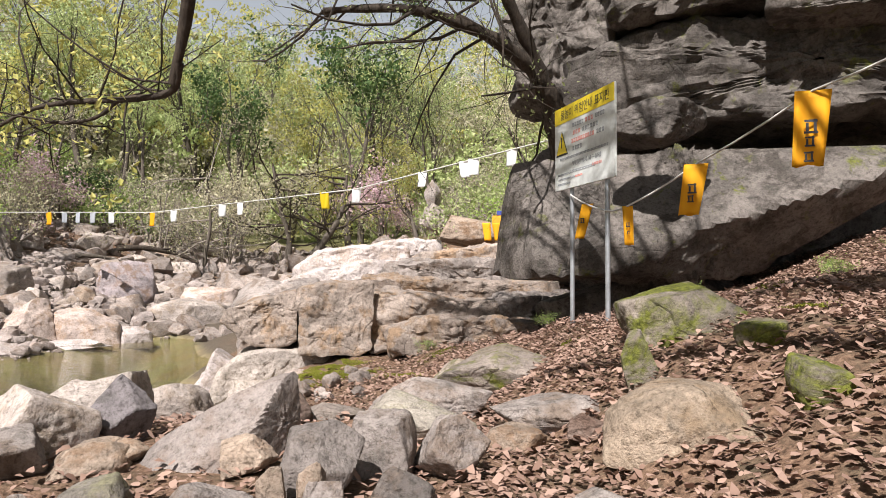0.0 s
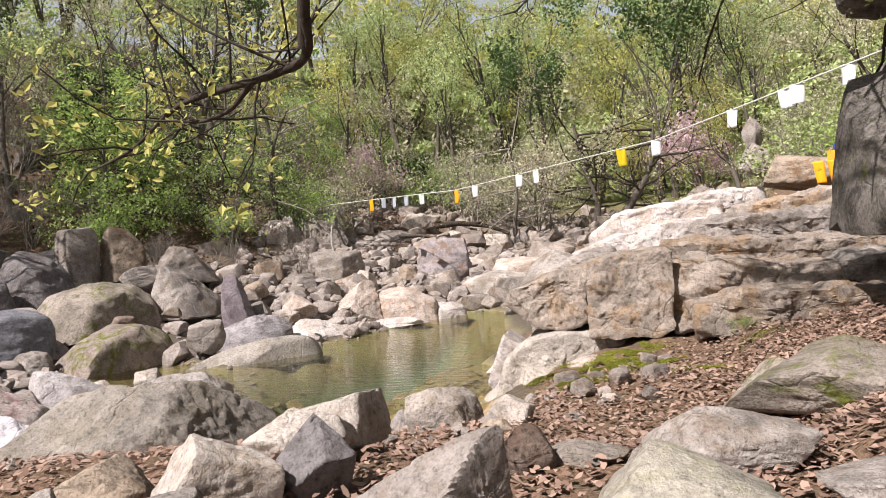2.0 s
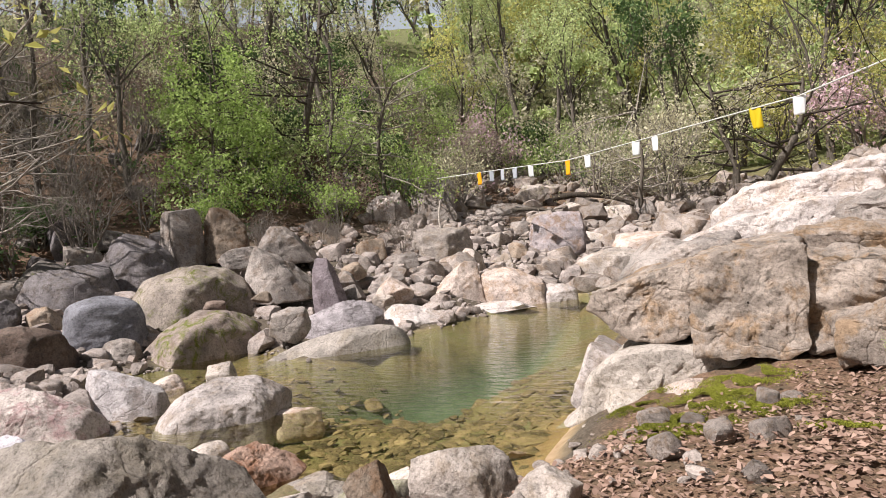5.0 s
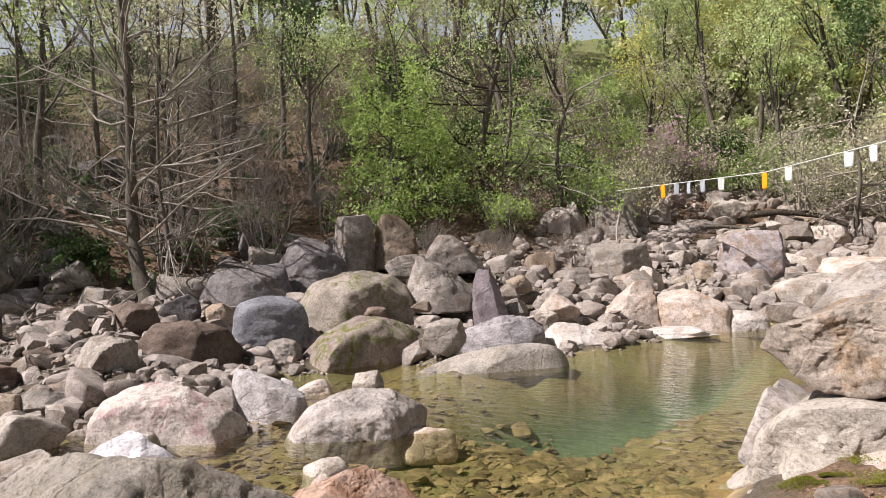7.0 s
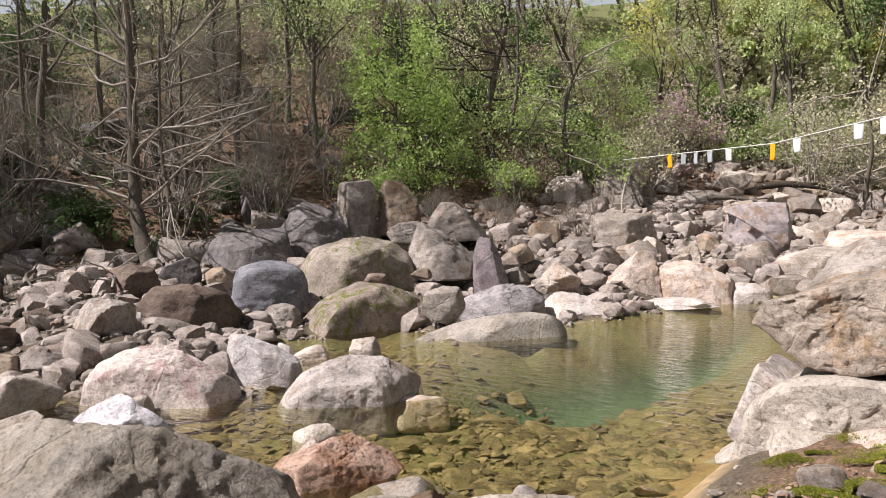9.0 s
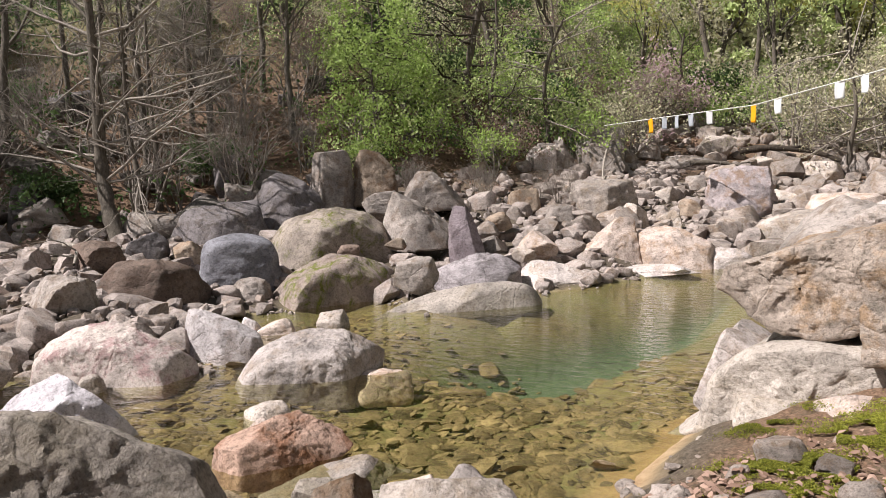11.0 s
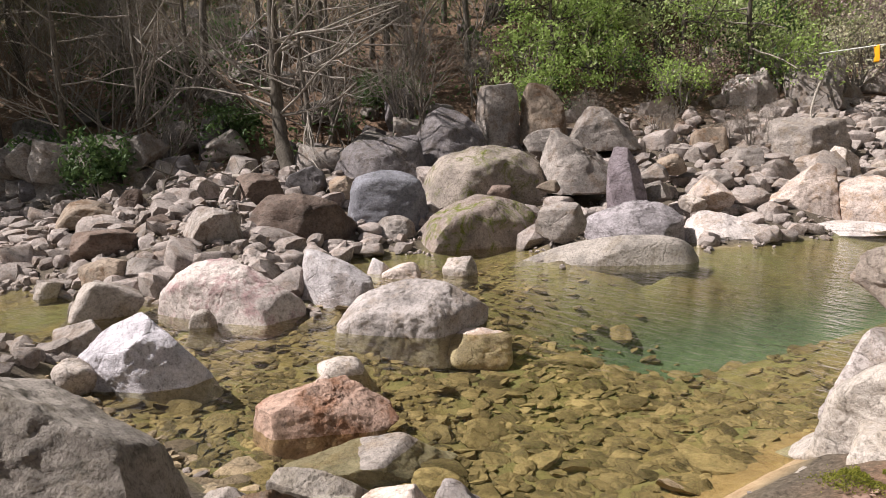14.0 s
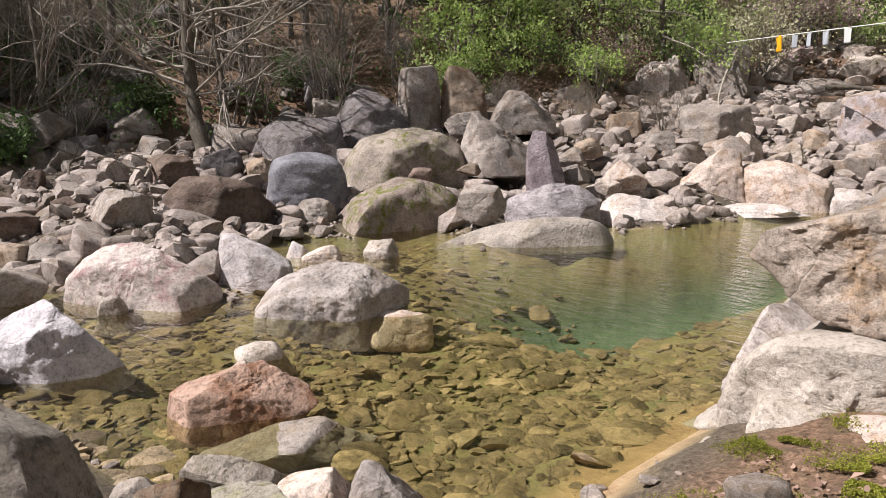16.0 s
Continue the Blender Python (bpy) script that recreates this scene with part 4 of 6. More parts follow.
boulder(-0.61, 3.95, 1.08, 0.40, 0.31, 0.32, 4, 93, "grey", 3)
boulder(-0.33, 4.22, 1.09, 0.34, 0.26, 0.30, -2, 94, "grey", 2.9)
boulder(0.00, 4.23, 1.07, 0.38, 0.29, 0.30, -8, 95, "grey", 2.6)
boulder(-0.09, 5.05, 1.06, 0.75, 0.56, 0.28, -5, 96, "lichen", 2.9)
boulder(-0.81, 5.77, 1.03, 0.30, 0.24, 0.24, 5, 97, "brown", 2.2)
boulder(0.16, 5.81, 1.04, 0.87, 0.66, 0.28, -7, 98, "grey", 2.9)
boulder(0.78, 4.97, 1.15, 0.87, 0.50, 0.18, -17, 99, "grey", 3)
boulder(0.97, 7.42, 0.96, 1.28, 0.96, 0.43, -12, 100, "ledge", 3)
boulder(-2.14, 3.91, 1.01, 0.56, 0.42, 0.26, 31, 101, "tan", 2.4)
boulder(-2.61, 4.49, 1.01, 0.32, 0.25, 0.34, 33, 102, "grey", 2.5)
boulder(-1.55, 4.08, 1.03, 0.31, 0.24, 0.14, 21, 103, "lichen", 2.5)
boulder(-0.81, 3.71, 1.05, 0.14, 0.11, 0.23, 8, 104, "tan", 2.7)
boulder(-0.63, 3.65, 1.06, 0.20, 0.16, 0.18, 5, 105, "grey", 2.7)
boulder(-1.87, 4.06, 1.01, 0.17, 0.13, 0.11, 26, 106, "grey", 2.5)
boulder(-1.06, 3.69, 1.03, 0.41, 0.20, 0.20, 14, 107, "grey", 3)
boulder(0.46, 4.71, 1.06, 0.44, 0.34, 0.15, -14, 108, "tan", 2.8)
boulder(0.78, 4.53, 1.16, 0.21, 0.16, 0.14, -19, 109, "brown", 2.6)
boulder(1.05, 4.00, 1.22, 0.74, 0.56, 0.31, -28, 110, "ochre", 2.5)
boulder(0.48, 3.48, 1.05, 0.41, 0.31, 0.15, -23, 111, "grey", 2.6)
boulder(-0.65, 3.73, 1.06, 0.15, 0.12, 0.23, -0, 112, "tan", 2.6)
boulder(-0.31, 3.65, 1.08, 0.27, 0.21, 0.19, -7, 113, "grey", 2.4)
boulder(-1.67, 4.71, 1.06, 0.44, 0.34, 0.14, 15, 114, "tan", 2.6)
boulder(-2.69, 8.34, 0.50, 0.40, 0.31, 0.33, 22, 115, "tan", 2.8)
boulder(-1.99, 8.42, 0.55, 0.75, 0.57, 0.42, 16, 116, "pale", 2.8)
boulder(-1.35, 8.22, 0.60, 0.48, 0.37, 0.29, 11, 117, "pale", 2.6)
boulder(-1.39, 7.77, 0.62, 0.31, 0.25, 0.19, 12, 118, "tan", 2.4)
boulder(-2.15, 5.95, 1.00, 0.70, 0.53, 0.33, 27, 119, "pale", 2.7)
boulder(-0.54, 5.92, 1.03, 0.50, 0.29, 0.12, 5, 120, "ledge", 3)
boulder(-0.25, 5.69, 1.03, 0.21, 0.17, 0.14, 1, 121, "grey", 2.6)
boulder(0.84, 7.66, 0.88, 1.06, 0.80, 0.37, -10, 122, "ledge", 3)
boulder(-1.14, 4.72, 1.07, 0.78, 0.58, 0.45, 11, 123, "slab", 3)
boulder(-1.95, 13.21, 0.00, 1.23, 1.17, 0.84, 9, 124, "bright", 2.6)
boulder(-1.56, 14.87, 1.20, 1.32, 1.98, 0.81, 6, 125, "grey", 3)
boulder(4.10, 23.38, 3.09, 1.91, 1.66, 0.88, -11, 126, "tan", 2.6)
boulder(3.89, 29.19, 3.97, 1.16, 0.92, 0.99, -9, 127, "pale", 3.4)
boulder(3.87, 29.37, 4.87, 0.70, 0.63, 0.99, -8, 128, "grey", 3.0)
boulder(4.05, 9.57, 1.88, 4.6, 2.2, 1.98, -27, 129, "cliff", 2.6, 6, 0.0, 12, "cliff_block", "of the overhanging outcrop")
boulder(2.90, 11.02, 4.20, 1.61, 1.37, 1.47, -18, 130, "cliff", 2.8, 6, 0.0, 12, "cliff_block", "of the overhanging outcrop")
boulder(3.22, 8.68, 3.50, 1.25, 0.85, 0.60, -25, 131, "cliff", 2.6, 6, 0.0, 12, "cliff_block", "of the overhanging outcrop")
boulder(-27.09, 10.15, 1.31, 3.15, 2.43, 1.65, 84, 132, "cliff", 3)
boulder(-24.48, 11.77, 1.36, 1.57, 1.23, 1.24, 80, 133, "cliff", 3.2)
boulder(-27.90, 15.14, 3.98, 1.28, 1.01, 1.03, 75, 134, "dark", 2.8)
boulder(-22.68, 14.37, 1.88, 1.04, 0.82, 1.35, 73, 135, "dark", 2.8)
boulder(-20.92, 20.05, 2.67, 1.03, 0.81, 1.24, 59, 136, "dark", 2.8)
boulder(-20.28, 18.66, 1.91, 0.89, 0.70, 0.78, 61, 137, "dark", 2.8)
boulder(-14.85, 30.04, 2.96, 0.87, 0.69, 0.95, 34, 138, "bright", 3)
boulder(-13.51, 31.88, 2.81, 2.13, 1.66, 1.61, 30, 139, "grey", 2.8)
boulder(-17.36, 31.45, 4.41, 0.85, 0.68, 0.80, 36, 140, "bright", 2.8)
boulder(-2.08, 12.46, 0.00, 0.39, 0.45, 0.30, 26, 141, "peach", 2.6)
boulder(-2.13, 13.28, 0.05, 0.58, 0.56, 0.28, 23, 142, "bright", 2.8)
boulder(-2.43, 13.86, 0.00, 0.41, 0.40, 0.40, 23, 143, "bright", 2.7)
boulder(-2.12, 12.51, 0.00, 0.34, 0.33, 0.39, 26, 144, "peach", 2.7)
boulder(-2.38, 13.74, 0.00, 0.70, 0.68, 0.39, 23, 145, "bright", 2.8)
boulder(-2.00, 11.93, 0.02, 0.26, 0.25, 0.14, 27, 146, "peach", 2.6)
boulder(-1.61, 11.69, 0.10, 0.39, 0.38, 0.15, 25, 147, "tan", 2.4)
boulder(-1.64, 11.71, 0.05, 0.44, 0.42, 0.20, 19, 148, "peach", 2.6)
boulder(-1.51, 12.17, 0.12, 0.50, 0.49, 0.26, 17, 149, "bright", 2.8)
boulder(-1.00, 11.69, 0.25, 0.48, 0.47, 0.16, 13, 150, "bright", 2.8)
boulder(-0.91, 12.10, 0.50, 0.34, 0.33, 0.22, 11, 151, "pale", 2.8)
boulder(1.82, 5.42, 1.60, 1.02, 0.67, 0.39, -28, 152, "mossy", 2.8)
boulder(1.19, 4.77, 1.37, 0.22, 0.17, 0.35, -25, 153, "mossy", 3.0)
boulder(1.74, 4.42, 1.63, 0.31, 0.24, 0.17, -33, 154, "mossy", 2.4)
boulder(1.53, 3.69, 1.47, 0.30, 0.23, 0.21, -37, 155, "mossy", 2.4)
boulder(-1.93, 11.91, 0.02, 0.31, 0.30, 0.16, 27, 158, "bright", 2.6)
boulder(-1.20, 11.87, 0.20, 0.26, 0.25, 0.11, 19, 159, "peach", 2.4)

boulder(-4.05, 7.08, 0.35, 2.3, 1.5, 1.02, 36, 204, "giant", 2.9, 6, 0.25, 8)
# the ledge: jointed blocks of tan bedrock stepping up from the pool
block(((-2.06, 1.33), (-1.97, 1.52), (-1.50, 1.66), (-0.95, 1.80), (-0.93, 1.0), (-1.2, 0.93), (-1.5, 0.92), (-1.80, 1.08)), 12.15, 14.6, "bedrock", 301, rough=0.06, round_edge=0.016, layers=0.006)
block(((-0.915, 1.84), (-0.5, 1.93), (0.2, 1.96), (0.22, 0.95), (0.0, 0.85), (-0.89, 0.85)), 11.75, 14.8, "bedrock", 302, rough=0.06, round_edge=0.016, layers=0.008)
block(((0.12, 1.80), (1.0, 1.74), (2.2, 1.66), (2.3, 1.1), (1.4, 0.95), (0.12, 0.85)), 11.86, 13.6, "bedrock", 303, rough=0.10, round_edge=0.06, layers=0.02, taper=0.97)
block(((0.1, 2.02), (1.2, 1.98), (2.6, 1.92), (3.5, 1.95), (3.5, 1.4), (0.2, 1.3)), 12.9, 14.6, "bedrock", 312, rough=0.10, round_edge=0.10, layers=0.03)
block(((1.9, 1.62), (2.6, 1.72), (3.7, 1.78), (3.8, 1.2), (1.9, 1.1)), 11.9, 13.2, "grey", 313, rough=0.10, round_edge=0.10, layers=0.03)
block(((0.6, 2.25), (1.6, 2.32), (3.0, 2.3), (3.6, 2.2), (3.6, 1.6), (0.6, 1.6)), 14.0, 15.8, "grey", 314, rough=0.12, round_edge=0.12, layers=0.03)
block(((0.3, 1.28), (0.9, 1.40), (2.0, 1.42), (2.6, 1.36), (2.8, 1.0), (0.4, 0.85)), 11.15, 12.3, "bedrock", 304, rough=0.10, round_edge=0.08, layers=0.02)
block(((-1.75, 0.86), (-1.2, 0.93), (-0.6, 0.95), (-0.2, 0.55), (-0.9, 0.2), (-1.9, -0.1), (-2.25, 0.1), (-2.1, 0.6)), 11.95, 14.4, "whale", 305, rough=0.05, layers=0.012, round_edge=0.1)
block(((-1.5, 1.85), (-0.6, 2.2), (0.5, 2.35), (1.6, 2.3), (1.7, 1.5), (-1.6, 1.3)), 15.4, 18.2, "bright", 306, rough=0.07, layers=0.008, round_edge=0.12)
block(((-1.2, 2.2), (-0.6, 2.6), (0.4, 2.75), (1.5, 2.72), (1.6, 2.0), (-1.2, 1.8)), 17.4, 20.5, "bright", 307, rough=0.07, layers=0.008, round_edge=0.12)
block(((1.4, 2.5), (2.6, 2.65), (4.2, 2.8), (4.4, 1.7), (1.4, 1.6)), 15.3, 18.5, "bedrock", 308, rough=0.10, round_edge=0.12, layers=0.03)
block(((0.3, 2.7), (1.2, 2.95), (2.6, 3.0), (2.8, 2.1), (0.3, 2.0)), 19.6, 23.0, "bright", 309, rough=0.07, layers=0.008, round_edge=0.12)
block(((-1.9, 1.55), (-1.3, 1.85), (-0.6, 1.95), (-0.4, 1.1), (-2.0, 0.6)), 14.2, 16.2, "grey", 310, rough=0.10, layers=0.03)
# the overhanging outcrop
CLIFF_AT, OUT = (3.9, 9.4, 0.38), "of the overhanging outcrop"
block(((-1.6, 3.75), (0.2, 3.62), (2.2, 3.7), (4.6, 3.6), (4.6, 4.9), (1.8, 5.1), (-0.4, 4.9), (-1.5, 4.6)), 0.1, 2.6, "cliff", 321, -30, CLIFF_AT, 0.16, 0.15, 0.95, 0.06, "cliff_block", OUT)
block(((-0.9, 4.95), (1.2, 5.1), (3.6, 5.0), (4.4, 5.6), (3.2, 7.0), (0.4, 7.2), (-1.0, 6.3)), -0.3, 2.8, "cliff", 322, -30, CLIFF_AT, 0.2, 0.15, 0.95, 0.05, "cliff_block", OUT)
block(((1.0, 4.75), (2.6, 4.7), (4.4, 4.75), (4.4, 5.05), (1.0, 5.05)), -0.5, 1.6, "cliff", 323, -30, CLIFF_AT, 0.1, 0.1, 0.95, 0.03, "cliff_block", OUT)
block(((-2.2, 4.3), (-1.4, 4.2), (-0.8, 4.7), (-0.9, 5.7), (-1.9, 5.9), (-2.5, 5.1)), 0.2, 2.2, "cliff", 324, -30, CLIFF_AT, 0.15, 0.1, 0.9, 0.04, "cliff_block", OUT)
boulder(6.1, 11.6, 1.2, 7.5, 2.6, 4.0, -28, 202, "cliff", 3.0, 5, 0.1, 12, "cliff_block", "behind the overhanging outcrop")
boulder(4.1, 10.5, 1.0, 3.6, 1.0, 1.3, -26, 203, "cliff", 3.0, 5, 0.2, 10, "cliff_block", "under the overhanging outcrop")

# slanting stones standing in the outlet
boulder(-7.4, 8.82, 0.0, 1.38, 1.0, 0.72, 52, 431, "granite", 3.2, 6)
boulder(-5.05, 9.72, 0.0, 1.12, 0.68, 0.40, 52, 432, "rust", 3.0, 6)
# stones at the water's edge in front of the walker
for k, (x, y, z, w, d, h, tone, boxy) in enumerate((
        (-3.53, 8.98, 0.05, 0.62, 0.46, 0.40, "giant", 3.0), (-2.93, 8.75, 0.10, 0.90, 0.68, 0.40, "lichen", 3.0), (-2.97, 9.22, 0.08, 0.58, 0.43, 0.38, "peach", 2.7),
        (-2.74, 9.43, 0.05, 0.58, 0.45, 0.48, "bright", 2.7), (-2.60, 9.04, 0.12, 0.42, 0.32, 0.33, "tan", 2.4), (-2.18, 9.28, 0.15, 0.52, 0.4, 0.28, "pale", 2.8),
        (-3.51, 8.13, 0.20, 0.74, 0.56, 0.23, "pale", 3.0), (-3.68, 8.48, 0.12, 0.42, 0.32, 0.31, "pale", 2.6), (-3.90, 8.10, 0.2, 0.32, 0.26, 0.16, "peach", 2.5))):
    boulder(x, y, z, w, d, h, 44 + 15 * math.sin(k * 2.3), 440 + k, tone, boxy, 5, 0.4)
# pale worn bedrock and stones stepping down from the ledge into the pool
for k, (x, y, z, w, d, h, tone, boxy) in enumerate((
        (-1.80, 11.80, -0.05, 0.95, 0.7, 0.24, "whale", 2.6), (-1.35, 11.42, 0.08, 0.75, 0.55, 0.22, "peach", 2.7), (-2.05, 12.30, -0.05, 0.85, 0.7, 0.32, "whale", 2.6),
        (-1.62, 11.15, -0.02, 0.5, 0.4, 0.15, "bright", 2.6), (-1.05, 11.10, 0.25, 0.65, 0.48, 0.2, "tan", 2.8), (-0.85, 11.65, 0.42, 0.8, 0.55, 0.25, "peach", 2.8),
        (-1.50, 12.0, 0.2, 0.8, 0.6, 0.3, "whale", 2.7), (-1.30, 10.75, 0.15, 0.34, 0.26, 0.13, "pale", 2.5), (-0.55, 11.25, 0.5, 0.5, 0.4, 0.18, "pale", 2.8))):
    boulder(x, y, z, w, d, h, 20 + 25 * math.sin(k * 2.1), 480 + k, tone, boxy, 5, 0.4, 12, "boulder", "below the ledge")
# low jointed rock wall at the foot of the wooded slope
for k in range(13):
    u = (k // 2) / 6.0
    x, y = -24.0 + 3.6 * u + 0.5 * (k % 2), 8.6 + 3.9 * u
    z = float(ground_z(x, y))
    boulder(x - 0.4 * (k % 2), y, z - 0.1 + 0.75 * (k % 2), 1.35 + 0.3 * math.sin(k * 1.7), 1.2, 0.85 + 0.15 * math.sin(k * 2.9), 64 + 6 * math.sin(k), 460 + k, "grey", 3.4, 5, 0.3, 9, "boulder", "in a low jointed wall")


# ---- stones between the boulders ----
def free(spots, reach=1.0):
    """Spots that no boulder covers."""
    t = np.array(TAKEN)
    return spots[(np.hypot(spots[:, None, 0] - t[None, :, 0], spots[:, None, 1] - t[None, :, 1]) > t[None, :, 2] * reach).all(1)]


far_keep = lambda x, y, r: (side(x, y) > 0) & (pool(x, y) > 0.0) & ((pool(x, y) < 9.5) | (x > -13)) & (r < 1.15 - pool(x, y) / 11 + 0.5 * (x > -13))
spots = free(scatter(3600, -24, -4, 6, 34, far_keep, 11), 0.95)
stone_field("bank_stones", spots, np.random.default_rng(5).lognormal(-1.0, 0.45, len(spots)).clip(0.15, 0.9), BANKSTONES, "tumbled grey and tan stones covering the far bank", seed=3, single_over=0.47, single_label="rough grey-tan stone tumbled on the far bank")
up_keep = lambda x, y, r: (pool(x, y) > 0.1) & (x < 3 + (y - 25) * 0.1) & (x > -13.5)
spots = free(scatter(1900, -14, 8, 24, 46, up_keep, 12))
stone_field("upstream_stones", spots, np.random.default_rng(6).lognormal(-0.75, 0.5, len(spots)).clip(0.2, 1.5), STONES, "pale tumbled boulders filling the upstream bed", seed=4, single_over=0.55, single_label="pale tumbled stone in the upstream bed")
spots = scatter(5200, -22, -5, 6, 30, lambda x, y, r: (side(x, y) > 0) & (pool(x, y) > -0.15) & (pool(x, y) < 7.5), 16)
stone_field("bank_pebbles", spots, np.random.default_rng(10).lognormal(-2.35, 0.4, len(spots)).clip(0.05, 0.2), BANKSTONES, "small pebbles and grit between the bank boulders", seed=8)
near_keep = lambda x, y, r: (side(x, y) <= 0) & (pool(x, y) > -0.2) & (pool(x, y) < 2.6) & (x < 0.3) & (y < 11.2)
spots = free(scatter(900, -12, 1, 2.0, 12, near_keep, 13))
stone_field("shore_stones", spots, np.random.default_rng(7).lognormal(-2.0, 0.55, len(spots)).clip(0.05, 0.4), STONES, "small stones and pebbles along the near shore", seed=5, single_over=0.2, single_label="small rounded tan stone on the near shore")
left_keep = lambda x, y, r: (pool(x, y) > -0.3) & (side(x, y) > -3) & (pool(x, y) < 4.0)
spots = free(scatter(1500, -17, -8, 6, 12.5, left_keep, 14))
stone_field("gravel_bar", spots, np.random.default_rng(8).lognormal(-1.75, 0.45, len(spots)).clip(0.08, 0.5), STONES, "gravel bar of rounded cobbles beside the outlet", seed=6)
bed_keep = lambda x, y, r: (pool(x, y) < 0.1) & (y < 13.7 + 2.6 * r ** 2) & ((pool(x, y) < -0.32) | (x < -3.4) | (r < 0.05))
spots = scatter(10500, -11, -1.5, 7.5, 17.6, bed_keep, 15)
stone_field("pool_cobbles", spots, np.random.default_rng(9).lognormal(-2.2, 0.5, len(spots)).clip(0.05, 0.45), BEDSTONES, "olive-brown cobbles on the pool bed", flat=(0.18, 0.36), sink=0.4, kinds=24, seed=7)

# ---- sign, ropes and flags ----
def text_mesh(body, size, mat):
    cu = bpy.data.curves.new("text", "FONT")
    cu.body, cu.size, cu.align_x, cu.align_y, cu.extrude = body, size, "CENTER", "CENTER", 0.0008
    ob = bpy.data.objects.new("text", cu)
    scene.collection.objects.link(ob)
    bpy.context.view_layer.update()
    me = bpy.data.meshes.new_from_object(ob.evaluated_get(bpy.context.evaluated_depsgraph_get()))
    bpy.data.objects.remove(ob)
    me.materials.clear()
    me.materials.append(mat)
    return me


def fit_text(name, body, width, height, x, y, z, mat, parent):
    """Lettering on the board, of the given width and height."""
    me = text_mesh(body, 0.1, mat)
    co = np.empty(len(me.vertices) * 3)
    me.vertices.foreach_get("co", co)
    co = co.reshape(-1, 3)
    lo, hi = co.min(0), co.max(0)
    co = (co - (lo + hi) / 2) * (width / (hi[0] - lo[0]), height / (hi[1] - lo[1]), 1)
    out = np.stack([co[:, 0] + x, -co[:, 2] + y, co[:, 1] + z], -1)
    me.vertices.foreach_set("co", out.ravel())
    me.update()
    return part(name, me, mat, parent)


sign = empty("warning_sign", pose(1.98, 7.73, 1.5, 0, 0, -83.8), "white and yellow Korean water-safety warning sign on two steel posts", "sign")
for px, low in ((-0.33, 0.0), (0.42, -0.05)):
    bm = bmesh.new()
    bmesh.ops.create_cone(bm, cap_ends=True, segments=14, radius1=0.024, radius2=0.024, depth=2.3, matrix=Matrix.Translation((px, 0.035, low + 0.95)))
    part("post", bm, STEEL, sign, "galvanised round steel post")
board = part("board", box_bm(1.29, 0.022, 0.88, 0, 0, 1.88, 0.003), SIGN_WHITE, sign, "weathered white sign board")
part("header", box_bm(1.286, 0.004, 0.17, 0, -0.0135, 2.233), SIGN_YELLOW, board, "yellow title band")
fit_text("title", "물놀이 위험안내 표지판", 1.05, 0.105, 0.03, -0.0165, 2.233, INK, board)
bm = bmesh.new()
for s, d in ((0.17, 0.0), (0.145, 0.003)):
    vs = [bm.verts.new((-0.47 + x * s, -0.0135 - d, 1.93 + z * s)) for x, z in ((-0.85, -0.75), (0.85, -0.75), (0, 0.85))]
    f = bm.faces.new(vs)
    f.material_index = 0 if d == 0 else 1
tri = part("warning_triangle", bm, INK, board, "yellow warning triangle with black edge")
tri.data.materials.append(SIGN_YELLOW)
part("exclamation_mark", box_bm(0.02, 0.002, 0.11, -0.47, -0.019, 1.94), INK, tri)
for k, (x, z, w, h, mat) in enumerate(((-0.10, 2.085, 0.26, 0.05, INK_GREY), (0.14, 2.085, 0.18, 0.05, INK_RED), (0.36, 2.085, 0.2, 0.05, INK_GREY), (-0.13, 2.005, 0.18, 0.05, INK_RED),
                                        (0.16, 2.005, 0.34, 0.05, INK_GREY), (0.0, 1.925, 0.5, 0.05, INK_RED), (0.37, 1.925, 0.16, 0.05, INK_GREY), (-0.12, 1.845, 0.22, 0.05, INK_GREY),
                                        (0.0, 1.765, 1.05, 0.028, INK_GREY), (0.0, 1.61, 0.55, 0.03, INK_GREY), (0.3, 1.62, 0.2, 0.03, INK_RED),
                                        (-0.42, 1.60, 0.3, 0.022, INK_GREY), (-0.36, 1.55, 0.4, 0.022, INK_GREY), (-0.08, 1.55, 0.16, 0.022, INK_RED), (-0.42, 1.50, 0.3, 0.022, INK_GREY))):
    n = max(2, round(w / (h * 1.05)))
    bm = bmesh.new()
    for i in range(n):
        cx = x - w / 2 + (i + 0.5) * w / n
        for dx, dz, ww, hh in ((0, 0.3, 0.7, 0.14), (-0.2, -0.05, 0.16, 0.5), (0.22, 0.0, 0.16, 0.8), (0, -0.38, 0.75, 0.14)):
            bmesh.ops.create_cube(bm, size=1, matrix=Matrix.Translation((cx + dx * h, -0.0125, z + dz * h)) @ Matrix.Diagonal((ww * h, 0.003, hh * h, 1)))
    tagged(part("text_line", bm, mat, board), kind="stuff")
fit_text("authority_line", "부산광역시 북구청장", 0.62, 0.05, 0.08, -0.013, 1.69, INK_GREY, board)


def rope_between(name, points, radius, label, sag=0.0):
    """A rope through the points, sagging a little between them."""
    pts = []
    for a, b in zip(points[:-1], points[1:]):
        a, b = np.array(a), np.array(b)
        n = max(3, int(np.linalg.norm(b - a) * 2))
        for i in range(n):
            k = i / n
            p = a + (b - a) * k
            pts.append(p - (0, 0, sag * 4 * k * (1 - k)))
    pts.append(np.array(points[-1]))
    V, F = tube(pts, np.full(len(pts), radius), 6)
    return tagged(new(name, mesh_from(name, V, F, ROPE)), label, "rope")


